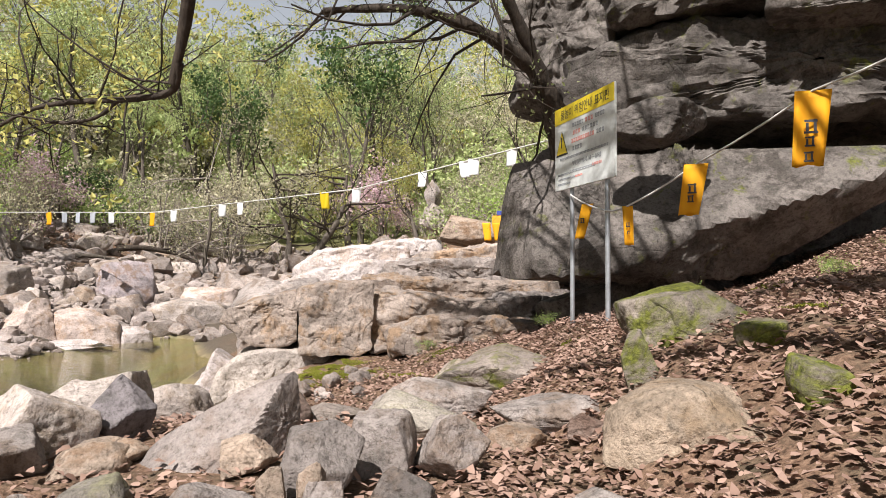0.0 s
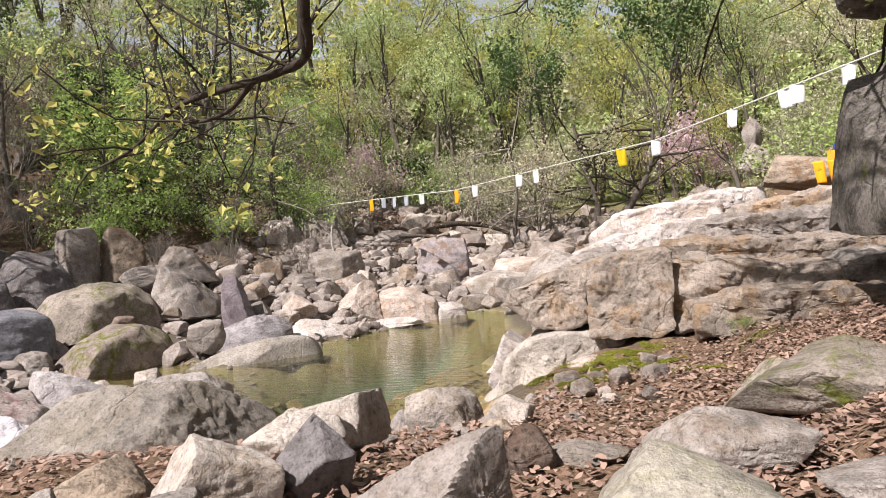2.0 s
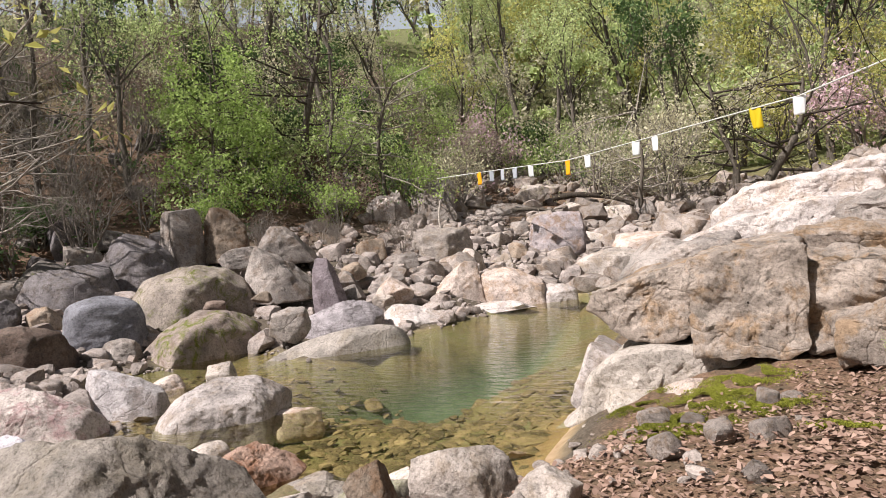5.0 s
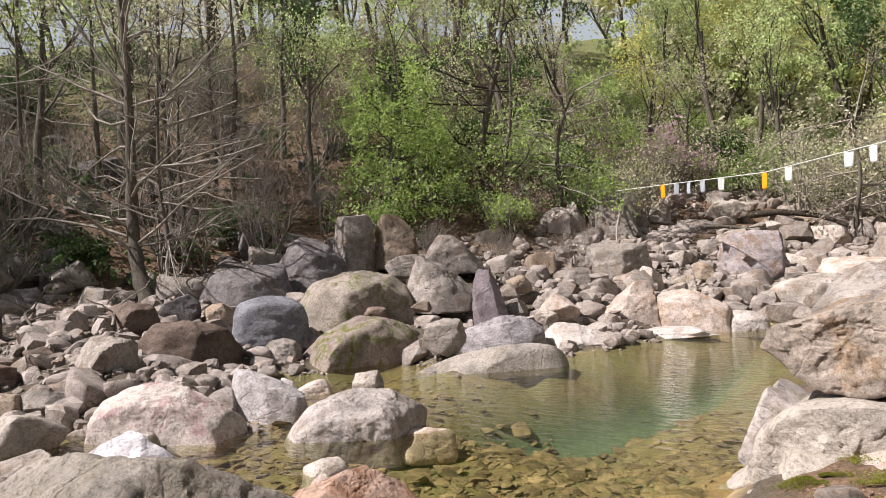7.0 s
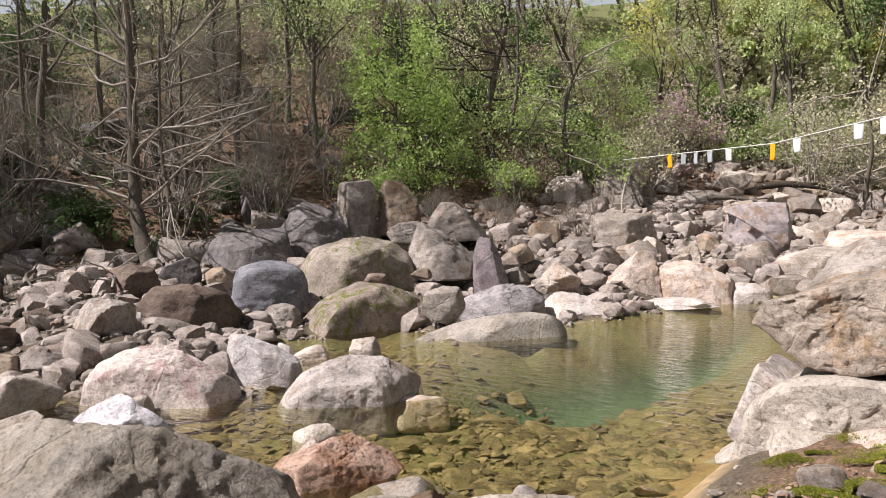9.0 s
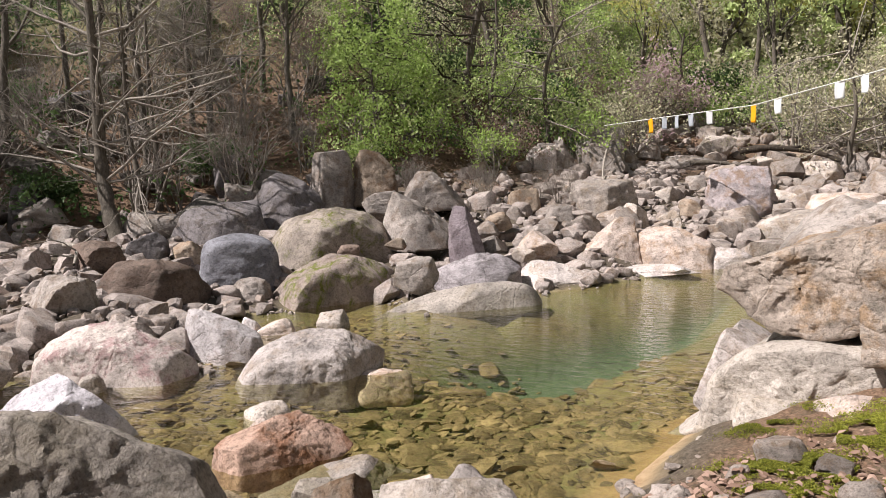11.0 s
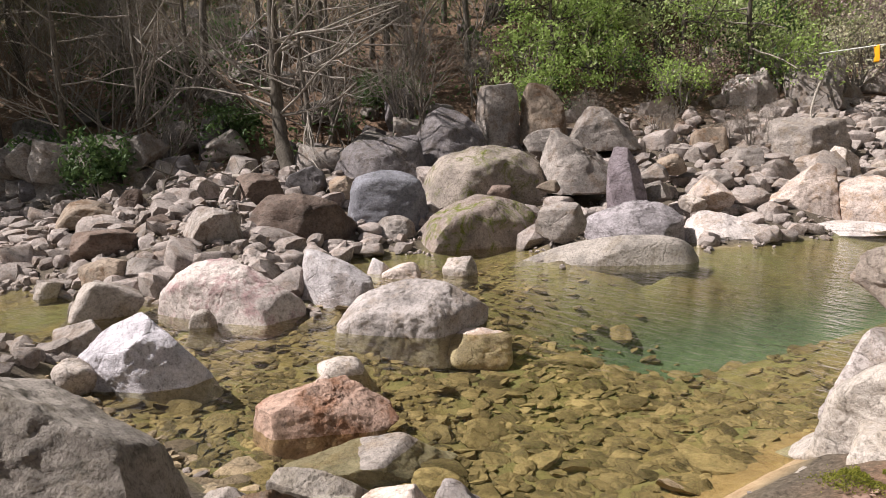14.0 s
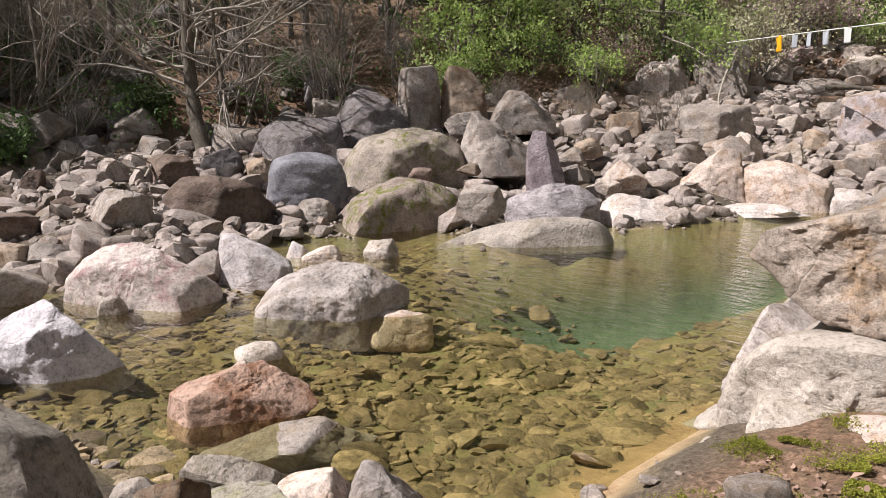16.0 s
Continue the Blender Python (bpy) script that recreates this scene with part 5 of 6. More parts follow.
def flag(x, y, z, w, h, yaw, mat, label, seed, lean=0.0, marks=None, name="flag", group="flags on the rope"):
    """A limp hanging sheet with a fold, tied at its top edge."""
    r = np.random.default_rng(seed)
    nx, nz = 7, 11
    ph, am = r.uniform(0, 6), r.uniform(0.06, 0.14) * w
    V, F = [], []
    for j in range(nz):
        for i in range(nx):
            u, v = i / (nx - 1) - 0.5, j / (nz - 1)
            wob = am * math.sin(u * 7 + ph + v * 2) * (0.3 + v)
            V.append((u * w * (1 - 0.15 * v) + lean * v * h, wob, -v * h + 0.03 * w * math.sin(u * 9 + ph) * v))
    for j in range(nz - 1):
        for i in range(nx - 1):
            a = j * nx + i
            F.append((a, a + 1, a + nx + 1, a + nx))
    me = mesh_from(name, V, F, mat)
    ob = tagged(new(name, me), label, "flag", group)
    ob.matrix_world = pose(x, y, z, 0, 0, yaw)
    mod = ob.modifiers.new("thick", "SOLIDIFY")
    mod.thickness = 0.002
    if marks:
        bm = bmesh.new()
        for k in range(marks):
            cz = -h * (0.48 + 0.2 * k)
            for dx, dz, ww, hh in ((0, 0.3, 0.7, 0.14), (-0.2, -0.05, 0.16, 0.5), (0.22, 0.0, 0.16, 0.8), (0, -0.38, 0.75, 0.14)):
                s = w * (0.5 if k == 0 else 0.36)
                bmesh.ops.create_cube(bm, size=1, matrix=Matrix.Translation((dx * s + lean * -cz, -am - 0.012, cz + dz * s)) @ Matrix.Diagonal((ww * s, 0.004, hh * s, 1)))
        part("print", bm, INK, ob, "black printed marks")
    return ob


# ---- leaf litter and moss ----
def leaf_mesh(name, pts, sizes, mats, rng, curl=0.25, flat=False, long=1.0, mat_index=None):
    """Small folded leaves, four corners each with a raised spine."""
    n = len(pts)
    a = rng.normal(size=(n, 3))
    if flat:
        a[:, 2] *= 0.35
    a /= np.linalg.norm(a, axis=1, keepdims=True)
    b = rng.normal(size=(n, 3))
    b -= a * (a * b).sum(1, keepdims=True)
    if flat:
        b[:, 2] *= 0.35
    b /= np.linalg.norm(b, axis=1, keepdims=True)
    up = np.cross(a, b)
    s = sizes[:, None]
    tip, tail = pts + a * s * 0.5 * long, pts - a * s * 0.5 * long
    u, v = rng.uniform(-0.18, 0.18, (n, 1)), rng.uniform(-0.18, 0.18, (n, 1))
    l, r = pts + b * s * (0.3 - u * 0.5) + a * s * u + up * s * curl, pts - b * s * (0.3 + v * 0.5) + a * s * v + up * s * curl * (1 + u)
    V = np.stack([tail, l, tip, r], 1).reshape(-1, 3)
    i = np.arange(n)[:, None] * 4
    F = np.concatenate([i + (0, 1, 2), i + (0, 2, 3)], 1).reshape(-1, 3)
    return mesh_from(name, V, F, mats, False, None if mat_index is None else np.repeat(mat_index, 2))


def fallen_leaves(name, pts, sizes, mat, rng):
    """Dry curled leaves with a six-cornered outline, lying about."""
    n = len(pts)
    outline = np.array(((-0.5, 0.0), (-0.22, 0.26), (0.16, 0.23), (0.5, 0.02), (0.14, -0.25), (-0.24, -0.22)))
    uv = outline[None] + rng.normal(0, 0.045, (n, 6, 2))
    across, along = rng.uniform(-0.2, 1.1, (n, 1)), rng.uniform(-0.5, 0.9, (n, 1))
    z = across * np.abs(uv[:, :, 1]) + along * uv[:, :, 0] ** 2 + rng.normal(0, 0.28, (n, 1)) * uv[:, :, 0] + rng.normal(0, 0.28, (n, 1)) * uv[:, :, 1]
    turn = rng.uniform(0, 2 * math.pi, (n, 1))
    c, k = np.cos(turn), np.sin(turn)
    xyz = np.stack([uv[:, :, 0] * c - uv[:, :, 1] * k, uv[:, :, 0] * k + uv[:, :, 1] * c, z], -1) * sizes[:, None, None] + pts[:, None]
    i = np.arange(n)[:, None] * 6
    F = np.concatenate([i + (0, 1, 5), i + (1, 2, 5), i + (2, 4, 5), i + (2, 3, 4)], 1).reshape(-1, 3)
    return mesh_from(name, xyz.reshape(-1, 3), F, mat)


rng = np.random.default_rng(21)
lit_keep = lambda x, y, r: (pool(x, y) > 0.8) & (r < np.where(x > 0.0, 1.0, 0.55) * np.where(y < 10, 1.0, 0.6) * smooth(-8, -4.2, x) * smooth(-3.5, -0.5, y)) & (y < 10.5 + 2.5 * r + (x > 1) * 6)
spots = scatter(195000, -8, 7, -3.5, 16, lit_keep, 22)
lz = ground_z(spots[:, 0], spots[:, 1]) + rng.uniform(0.0, 0.06, len(spots))
tagged(new("leaf_litter", fallen_leaves("leaf_litter", np.c_[spots, lz], rng.uniform(0.03, 0.075, len(spots)), LITTER, rng)),
       "dry reddish-brown fallen leaves over the near bank", "leaf litter", kind="stuff")
spots = scatter(16000, -34, -10, 6, 40, lambda x, y, r: (side(x, y) > 0) & (pool(x, y) > 6.5) & (pool(x, y) < 22), 23)
lz = ground_z(spots[:, 0], spots[:, 1]) + rng.uniform(0.02, 0.1, len(spots))
tagged(new("slope_leaf_litter", leaf_mesh("slope_leaf_litter", np.c_[spots, lz], rng.uniform(0.09, 0.2, len(spots)), SHADED_SLOPE_LITTER, rng, 0.18, True)),
       "dry brown leaves on the wooded far slope", "leaf litter", kind="stuff")


def moss_patch(x, y, rx, ry, n, seed, lift=0.02, label="bright green moss cushion on the bank"):
    r = np.random.default_rng(seed)
    n = int(n * 2.2)
    p = r.normal(0, 0.45, (n, 2)) * (rx, ry) + (x, y)
    p = p[(pool(p[:, 0], p[:, 1]) > 0.15) & (ripple(p[:, 0] * 5, p[:, 1] * 5) > -0.1)]
    z = ground_z(p[:, 0], p[:, 1]) + lift + 0.04 * np.maximum(0, ripple(p[:, 0] * 9, p[:, 1] * 9)) + r.uniform(0, 0.022, len(p))
    return tagged(new("moss_patch", leaf_mesh("moss_patch", np.c_[p, z], r.uniform(0.008, 0.018, len(p)), MOSS, r, 0.3)), label, "moss", "moss on the near bank", "stuff")


# ---- trees and shrubs ----
class Wood:
    """Collects the limbs of one plant."""

    def __init__(self, seed):
        self.rng = np.random.default_rng(seed)
        self.V, self.F, self.n, self.tips = [], [], 0, []

    def add(self, path, radii, sides):
        V, F = tube(path, radii, sides)
        self.V.append(V)
        self.F.append(F + self.n)
        self.n += len(V)

    def limb(self, p, d, length, r, level, depth, wander=0.22, rise=0.12, kids=4, spread=0.8, thin=0.62):
        g = self.rng
        steps = 6 if level < 1 else 4 if level < depth else 3
        path, dirs = [np.array(p, float)], []
        d = np.array(d, float) / np.linalg.norm(d)
        for _ in range(steps):
            d = d + g.normal(0, wander, 3) + (0, 0, rise)
            d /= np.linalg.norm(d)
            dirs.append(d)
            path.append(path[-1] + d * length / steps)
        end = 0.25 if level == depth else 0.45
        self.add(path, np.linspace(r, r * end, steps + 1), (6 if depth > 2 else 4) if level == 0 else 4 if level == 1 and depth > 2 else 3)
        if level == depth:
            self.tips += [(path[k], dirs[min(k, steps - 1)]) for k in range(1, steps + 1)]
            return
        for k in range(kids):
            at = g.uniform(0.35 if level == 0 else 0.2, 1.0)
            f = at * steps
            i = min(int(f), steps - 1)
            q = path[i] + (path[i + 1] - path[i]) * (f - i)
            side_d = np.cross(dirs[i], g.normal(size=3))
            side_d /= np.linalg.norm(side_d) + 1e-9
            nd = dirs[i] + side_d * g.uniform(0.6, 1.4) * spread
            self.limb(q, nd, length * g.uniform(0.42, 0.68), r * (1 - at * 0.5) * thin * g.uniform(0.6, 0.9), level + 1, depth, wander, rise, kids, spread, thin)

    def mesh(self, name, mat):
        return mesh_from(name, np.concatenate(self.V), np.concatenate(self.F), mat)

    def leaves(self, name, mats, per_tip, size, puff, keep=1.0, long=1.0):
        g = self.rng
        pts = np.array([t[0] for t in self.tips])
        pts = pts[g.random(len(pts)) < keep]
        pts = np.repeat(pts, per_tip, 0) + g.normal(0, puff, (len(pts) * per_tip, 3))
        return leaf_mesh(name, pts, g.uniform(0.6, 1.25, len(pts)) * size, mats, g, 0.15, False, long)


def plant(name, label, category, group, seed, wood, leaf, height, stems=1, kids=5, depth=3, radius=0.12, spread=0.8, rise=0.1, wander=0.2, per_tip=3, leaf_size=0.12, puff=0.16, keep=1.0, lean=(0, 0)):
    """One tree or shrub at the origin: an empty with its trunk (stems) and crown."""
    w = Wood(seed)
    for s in range(stems):
        a = w.rng.uniform(0, 6.28)
        tilt = 0.0 if stems == 1 else w.rng.uniform(0.15, 0.55)
        d = (math.cos(a) * tilt + lean[0], math.sin(a) * tilt + lean[1], 1)
        w.limb((math.cos(a) * 0.1 * (stems > 1), math.sin(a) * 0.1 * (stems > 1), -0.15), d, height * (0.62 if stems == 1 else 0.55) * w.rng.uniform(0.85, 1.1), radius, 0, depth, wander, rise, kids, spread)
    root = empty(name, Matrix.Identity(4), label, category, group)
    part("trunk" if stems == 1 else "branchwork", w.mesh("trunk", wood), wood, root)
    if leaf:
        part("crown", w.leaves("crown", leaf, per_tip, leaf_size, puff, keep), leaf, root)
    return root


def put(kinds, x, y, yaw, scale=1.0, sink=0.05):
    """Sets a copy of a plant on the ground; the first copy takes the plant itself."""
    m = Matrix.Translation((x, y, float(ground_z(x, y)) - sink)) @ Matrix.Rotation(radians(yaw), 4, "Z")
    ob = copy_thing(kinds, m)
    ob.scale = (scale,) * 3
    return ob


FOREST = [plant("tree", lab, "tree", "trees of the wooded slope", 300 + i, BARK, leaf, h, 1, kids, 3, r, 0.75, 0.14, 0.14, per * 2, size, 0.24, keep * 0.5)
          for i, (lab, leaf, h, kids, r, per, size, keep) in enumerate((
              ("slender tree with fresh light-green spring leaves", LEAF_FRESH, 10.5, 5, 0.17, 6, 0.17, 0.9),
              ("slender tree with yellow-green young leaves", LEAF_YELLOW, 9.0, 5, 0.15, 5, 0.15, 0.9),
              ("tall thin tree with sparse green leaves", LEAF_FRESH, 12.5, 5, 0.20, 3, 0.16, 0.7),
              ("tree with pale unfolding buds", LEAF_PALE, 8.5, 5, 0.12, 5, 0.12, 1.0),
              ("dark evergreen tree on the slope", LEAF_DEEP, 11.0, 5, 0.16, 5, 0.24, 1.0)))]
SHRUB = [plant("shrub", lab, "shrub", "shrubs of the far bank", 340 + i, TWIG, leaf, h, stems, 4, 2, 0.035, 0.9, 0.06, 0.24, per * 2, size, 0.13, keep * 0.5)
         for i, (lab, leaf, h, stems, per, size, keep) in enumerate((
             ("bushy shrub with bright green leaves", LEAF_GREEN, 3.0, 8, 4, 0.11, 0.75),
             ("shrub with fresh yellow-green leaves", LEAF_FRESH, 3.2, 8, 4, 0.12, 0.85),
             ("pale twiggy shrub with small buds", LEAF_PALE, 3.8, 9, 3, 0.10, 1.0),
             ("dark green dense undergrowth shrub", LEAF_DEEP, 2.4, 8, 6, 0.16, 1.0),
             ("twiggy shrub with reddish-brown russet buds", RUSSET, 3.0, 9, 4, 0.09, 1.0),
             ("twiggy shrub covered in pale pink blossom", BLOSSOM, 3.4, 8, 5, 0.11, 1.0)))]
BARE = [plant("bare_shrub", "leafless grey-brown twiggy shrub on the far slope", "shrub", "leafless shrubs", 360 + i, BRUSH, None, 3.4 + i * 0.5, 7, 7, 2, 0.04, 0.9, 0.06, 0.2) for i in range(3)]

rng = np.random.default_rng(77)


def spread_out(n, x0, x1, y0, y1, lo, hi, gap, seed, test=None):
    """Up to n places on the far slope between two distances from the shore, kept apart."""
    r, out = np.random.default_rng(seed), []
    for _ in range(n * 30):
        x, y = r.uniform(x0, x1), r.uniform(y0, y1)
        d = float(pool(np.array(x), np.array(y)))
        if lo < d < hi and (test is None or test(x, y)) and all((x - a) ** 2 + (y - b) ** 2 > gap * gap for a, b in out):
            out.append((x, y))
            if len(out) == n:
                break
    return out


far_side = lambda x, y: float(side(np.array(x), np.array(y))) > 2
for x, y in spread_out(120, -60, 4, 4, 80, 12, 50, 2.2, 1, lambda x, y: far_side(x, y) and not (x > -13 and y < 42)):
    put(FOREST[rng.choice(5, p=(0.34, 0.10, 0.29, 0.19, 0.08))], x, y, rng.uniform(0, 360), rng.uniform(0.8, 1.3))
for x, y in spread_out(40, 3, 40, 20, 80, 4, 80, 3.0, 2, lambda x, y: x > 3 + (y - 22) * 0.05):
    put(FOREST[rng.choice(5, p=(0.3, 0.3, 0.15, 0.15, 0.10))], x, y, rng.uniform(0, 360), rng.uniform(0.7, 1.15))
for x, y in spread_out(48, -16, 24, 46, 85, 5, 80, 2.4, 8):
    put(FOREST[rng.choice(5, p=(0.3, 0.25, 0.2, 0.2, 0.05))], x, y, rng.uniform(0, 360), rng.uniform(0.9, 1.5))
# unseen trees added beyond the left edge of the view to shade the slope
for x, y in spread_out(14, -50, -30, -6, 10, 0.5, 40, 2.0, 6, lambda x, y: x < -31):
    put(FOREST[4 if rng.random() < 0.7 else 0], x, y, rng.uniform(0, 360), rng.uniform(1.1, 1.45))
for x, y in spread_out(170, -46, 4, 12, 62, 8.3, 30, 1.25, 3, lambda x, y: far_side(x, y) and not (x > -13.5 and y < 39 + (x + 13) * 0.3)):
    warm = x > -22
    if x < -19.5 and y < 26:
        if rng.random() < 0.5:
            put(BARE[rng.integers(3)] if rng.random() < 0.75 else SHRUB[3], x, y, rng.uniform(0, 360), rng.uniform(0.7, 1.3))
        continue
    put(SHRUB[rng.choice(6, p=(0.30, 0.27, 0.26, 0.09, 0.08, 0.0) if warm else (0.14, 0.16, 0.20, 0.34, 0.16, 0.0))], x, y, rng.uniform(0, 360), rng.uniform(0.7, 1.35))
for x, y in spread_out(45, 4, 26, 20, 58, 3, 60, 1.8, 4, lambda x, y: x > 4 + (y - 22) * 0.06):
    put(SHRUB[rng.choice(6, p=(0.2, 0.3, 0.25, 0.05, 0.1, 0.1))], x, y, rng.uniform(0, 360), rng.uniform(0.7, 1.3))
for x, y in spread_out(30, -38, -15.5, 3, 24, 8.0, 22, 1.7, 5):
    put(BARE[rng.integers(3)], x, y, rng.uniform(0, 360), rng.uniform(0.7, 1.45))
for x, y in spread_out(4, -34, -24, 3.5, 9, 4, 30, 1.8, 31):
    put(FOREST[4], x, y, rng.uniform(0, 360), rng.uniform(0.7, 1.1))
for x, y in spread_out(12, -32, -18.5, 3, 11, 4, 22, 1.2, 32):
    put(SHRUB[3], x, y, rng.uniform(0, 360), rng.uniform(0.6, 1.1))
for kind, x, y, yaw, sc in ((SHRUB[0], -18.4, 24.4, 20, 0.8), (SHRUB[0], -17.6, 26.6, 150, 1.0), (SHRUB[1], -19.2, 27.0, 50, 1.4), (SHRUB[0], -15.6, 27.9, 80, 0.75), (SHRUB[5], -13.2, 39.0, 10, 1.5),
                             (SHRUB[4], -14.6, 37.0, 70, 1.5), (SHRUB[2], -8.0, 39.0, 10, 1.7), (SHRUB[2], -5.2, 40.5, 120, 1.8), (SHRUB[2], -13.0, 34.5, 200, 1.1),
                             (SHRUB[1], -14.6, 31.6, 40, 1.2), (SHRUB[2], -12.8, 33.0, 300, 1.1), (SHRUB[5], 4.0, 47.0, 0, 2.0), (FOREST[3], -2.1, 44.0, 0, 0.75), (FOREST[1], -0.6, 45.5, 90, 0.7), (FOREST[3], -5.3, 41.0, 30, 0.7)):
    put(kind, x, y, yaw, sc)
for k in range(9):
    put(BARE[k % 3], -16.0 + 0.55 * k + 0.3 * math.sin(k * 2.2), 22.6 + 0.5 * k + 0.8 * math.cos(k * 1.9), k * 77, 0.36 + 0.08 * math.sin(k), -0.35)
for x, y, sc in ((-25.5, 7.6, 0.9), (-27.2, 6.2, 1.05), (-24.4, 5.6, 0.85)):
    put(FOREST[4], x, y, x * 40, sc)
# the first six are unseen, added right of the path to cast shade
for x, y, k, sc in ((3.4, 0.4, 4, 0.75), (5.0, 2.6, 4, 0.75), (6.2, 0.0, 0, 1.0), (4.4, -1.0, 4, 1.0), (2.9, -1.2, 0, 0.9), (6.4, 4.6, 4, 0.7), (7.0, 13.5, 1, 0.6), (4.6, 14.0, 0, 0.55), (9.0, 11.0, 3, 0.7)):
    put(FOREST[k], x, y, k * 50, sc)
for x, y, sc in ((3.3, 4.6, 0.13), (3.6, 5.4, 0.16), (3.9, 6.6, 0.14), (3.1, 7.9, 0.12), (0.9, 11.0, 0.10), (2.0, 9.0, 0.12)):
    put(SHRUB[0], x, y, x * 90, sc, 0.0)
for ob in FOREST + SHRUB + BARE:
    for o in (*ob.children_recursive, ob):
        bpy.data.objects.remove(o)


def thicket(name, n_clumps, per, x0, x1, y0, y1, lo, hi, low, high, size, mat, label, seed, test):
    """Undergrowth and far canopy: clumps of small leaves in one mesh."""
    r = np.random.default_rng(seed)
    c = scatter(n_clumps * 8, x0, x1, y0, y1, lambda x, y, q: (pool(x, y) > lo) & (pool(x, y) < hi) & test(x, y), seed)[:n_clumps]
    rad = r.uniform(0.4, 1.2, len(c))
    p = np.repeat(c, per, 0)
    ball = r.normal(0, 0.5, (len(p), 3)) * np.repeat(rad, per)[:, None]
    base = np.repeat(ground_z(c[:, 0], c[:, 1]) + r.uniform(low, high, len(c)), per)
    pts = np.c_[p + ball[:, :2], base + ball[:, 2] * 0.8]
    return tagged(new(name, leaf_mesh(name, pts, r.uniform(0.6, 1.3, len(pts)) * size, mat, r, 0.15)), label, "undergrowth", kind="stuff")


fs = lambda x, y: side(x, y) > 2
clear = lambda x, y: (side(x, y) > 2) & ~((x > -13.5) & (y < 39 + (x + 13) * 0.3))
thicket("undergrowth", 620, 40, -44, 4, 10, 60, 8.5, 30, 0.2, 1.6, 0.16, LEAF_DEEP, "dark green undergrowth under the slope trees", 51, clear)
thicket("undergrowth", 420, 40, -32, 4, 16, 60, 9.0, 28, 0.3, 2.4, 0.15, LEAF_FRESH, "fresh green undergrowth on the wooded slope", 52, lambda x, y: clear(x, y) & ((x > -19.5) | (y > 26)))
thicket("undergrowth", 380, 40, -40, 4, 10, 60, 8.5, 30, 0.2, 2.6, 0.09, RUSSET, "brown budding undergrowth on the wooded slope", 53, lambda x, y: clear(x, y) & ((x > -19.0) | (y > 27)))
thicket("far_woods", 700, 40, -90, 60, 20, 130, 24, 95, 2.0, 9.0, 0.42, LEAF_FRESH, "light green canopy of the distant woods", 54, lambda x, y: x < 200)
thicket("far_woods", 500, 40, -90, 60, 20, 130, 24, 95, 1.0, 10.0, 0.42, LEAF_PALE, "pale budding canopy of the distant woods", 55, lambda x, y: x < 200)
thicket("far_woods", 1100, 40, -22, 34, 46, 95, 8, 90, 0.3, 6.5, 0.36, LEAF_FRESH, "light green woods closing the valley", 57, lambda x, y: y > 44)
thicket("far_woods", 700, 40, -22, 34, 46, 95, 8, 90, 0.3, 7.0, 0.32, LEAF_PALE, "pale budding woods closing the valley", 58, lambda x, y: y > 44)
thicket("far_woods", 620, 40, -32, 34, 50, 98, 8, 95, 5.0, 13.0, 0.34, LEAF_YELLOW, "yellow-green canopy closing the head of the valley", 59, lambda x, y: y > 48)
thicket("far_woods", 300, 40, 5, 30, 20, 70, 5, 60, 0.4, 5.0, 0.25, LEAF_FRESH, "light green canopy beside the valley", 56, lambda x, y: x > 5)


# ---- ropes across the stream and along the outcrop ----
rope_between("rope", [(-12.5, 30.4, 4.35), (-10.11, 29.0, 4.28), (-6.01, 26.27, 4.11), (0.40, 20.55, 4.37), (4.3, 15.6, 4.95)], 0.016, "pale rope strung over the stream with flags")
SPAN = ((-10.12, 29.0, 4.28, "o"), (-9.45, 28.56, 4.25, "g"), (-8.87, 28.17, 4.22, "g"), (-8.28, 27.78, 4.20, "g"), (-7.55, 27.29, 4.17, "w"), (-6.03, 26.28, 4.11, "o"), (-5.19, 25.54, 4.14, "w"),
        (-3.49, 24.02, 4.21, "w"), (-2.94, 23.53, 4.23, "w"), (-0.44, 21.3, 4.34, "y"), (0.41, 20.54, 4.37, "w"), (1.92, 18.61, 4.60, "w"), (2.76, 17.55, 4.72, "w"), (2.94, 17.32, 4.75, "w"), (3.62, 16.47, 4.85, "w"))
for k, (x, y, z, c) in enumerate(SPAN):
    mat, lab = {"o": (FLAG_ORANGE, "small orange-yellow plastic flag hanging on the rope"), "y": (FLAG_YELLOW, "small bright yellow plastic flag on the rope"),
                "w": (PAPER, "small white laminated sheet hanging on the rope"), "g": (PAPER_GREY, "small greyish sheet hanging on the rope")}[c]
    w, h = ((0.30, 0.46) if c in "oy" else (0.28, 0.38))
    flag(x, y, z + 0.01, w, h, -38 + 8 * math.sin(k * 2.1), mat, lab, 500 + k, 0.12 * math.sin(k * 1.7))
rope_between("rope", [(1.95, 8.03, 2.87), (2.02, 7.27, 2.64), (2.16, 7.09, 2.67), (2.55, 6.56, 2.99), (2.95, 5.59, 3.40), (3.3, 4.6, 3.62), (4.2, 3.8, 3.8)], 0.009, "thin grey rope tied to the sign posts", 0.02)
for k, (x, y, z, w, h, lean, n) in enumerate(((2.95, 5.59, 3.40, 0.25, 0.56, -0.08, 3), (2.55, 6.56, 2.99, 0.20, 0.44, -0.15, 2), (2.16, 7.09, 2.67, 0.10, 0.36, 0.05, 2), (1.99, 7.65, 2.74, 0.12, 0.34, -0.28, 1))):
    flag(x, y, z, w, h, -30 - 5 * k, FLAG_ORANGE, "orange printed plastic flag hanging on the outcrop rope", 540 + k, lean, n, group="flags on the outcrop rope")

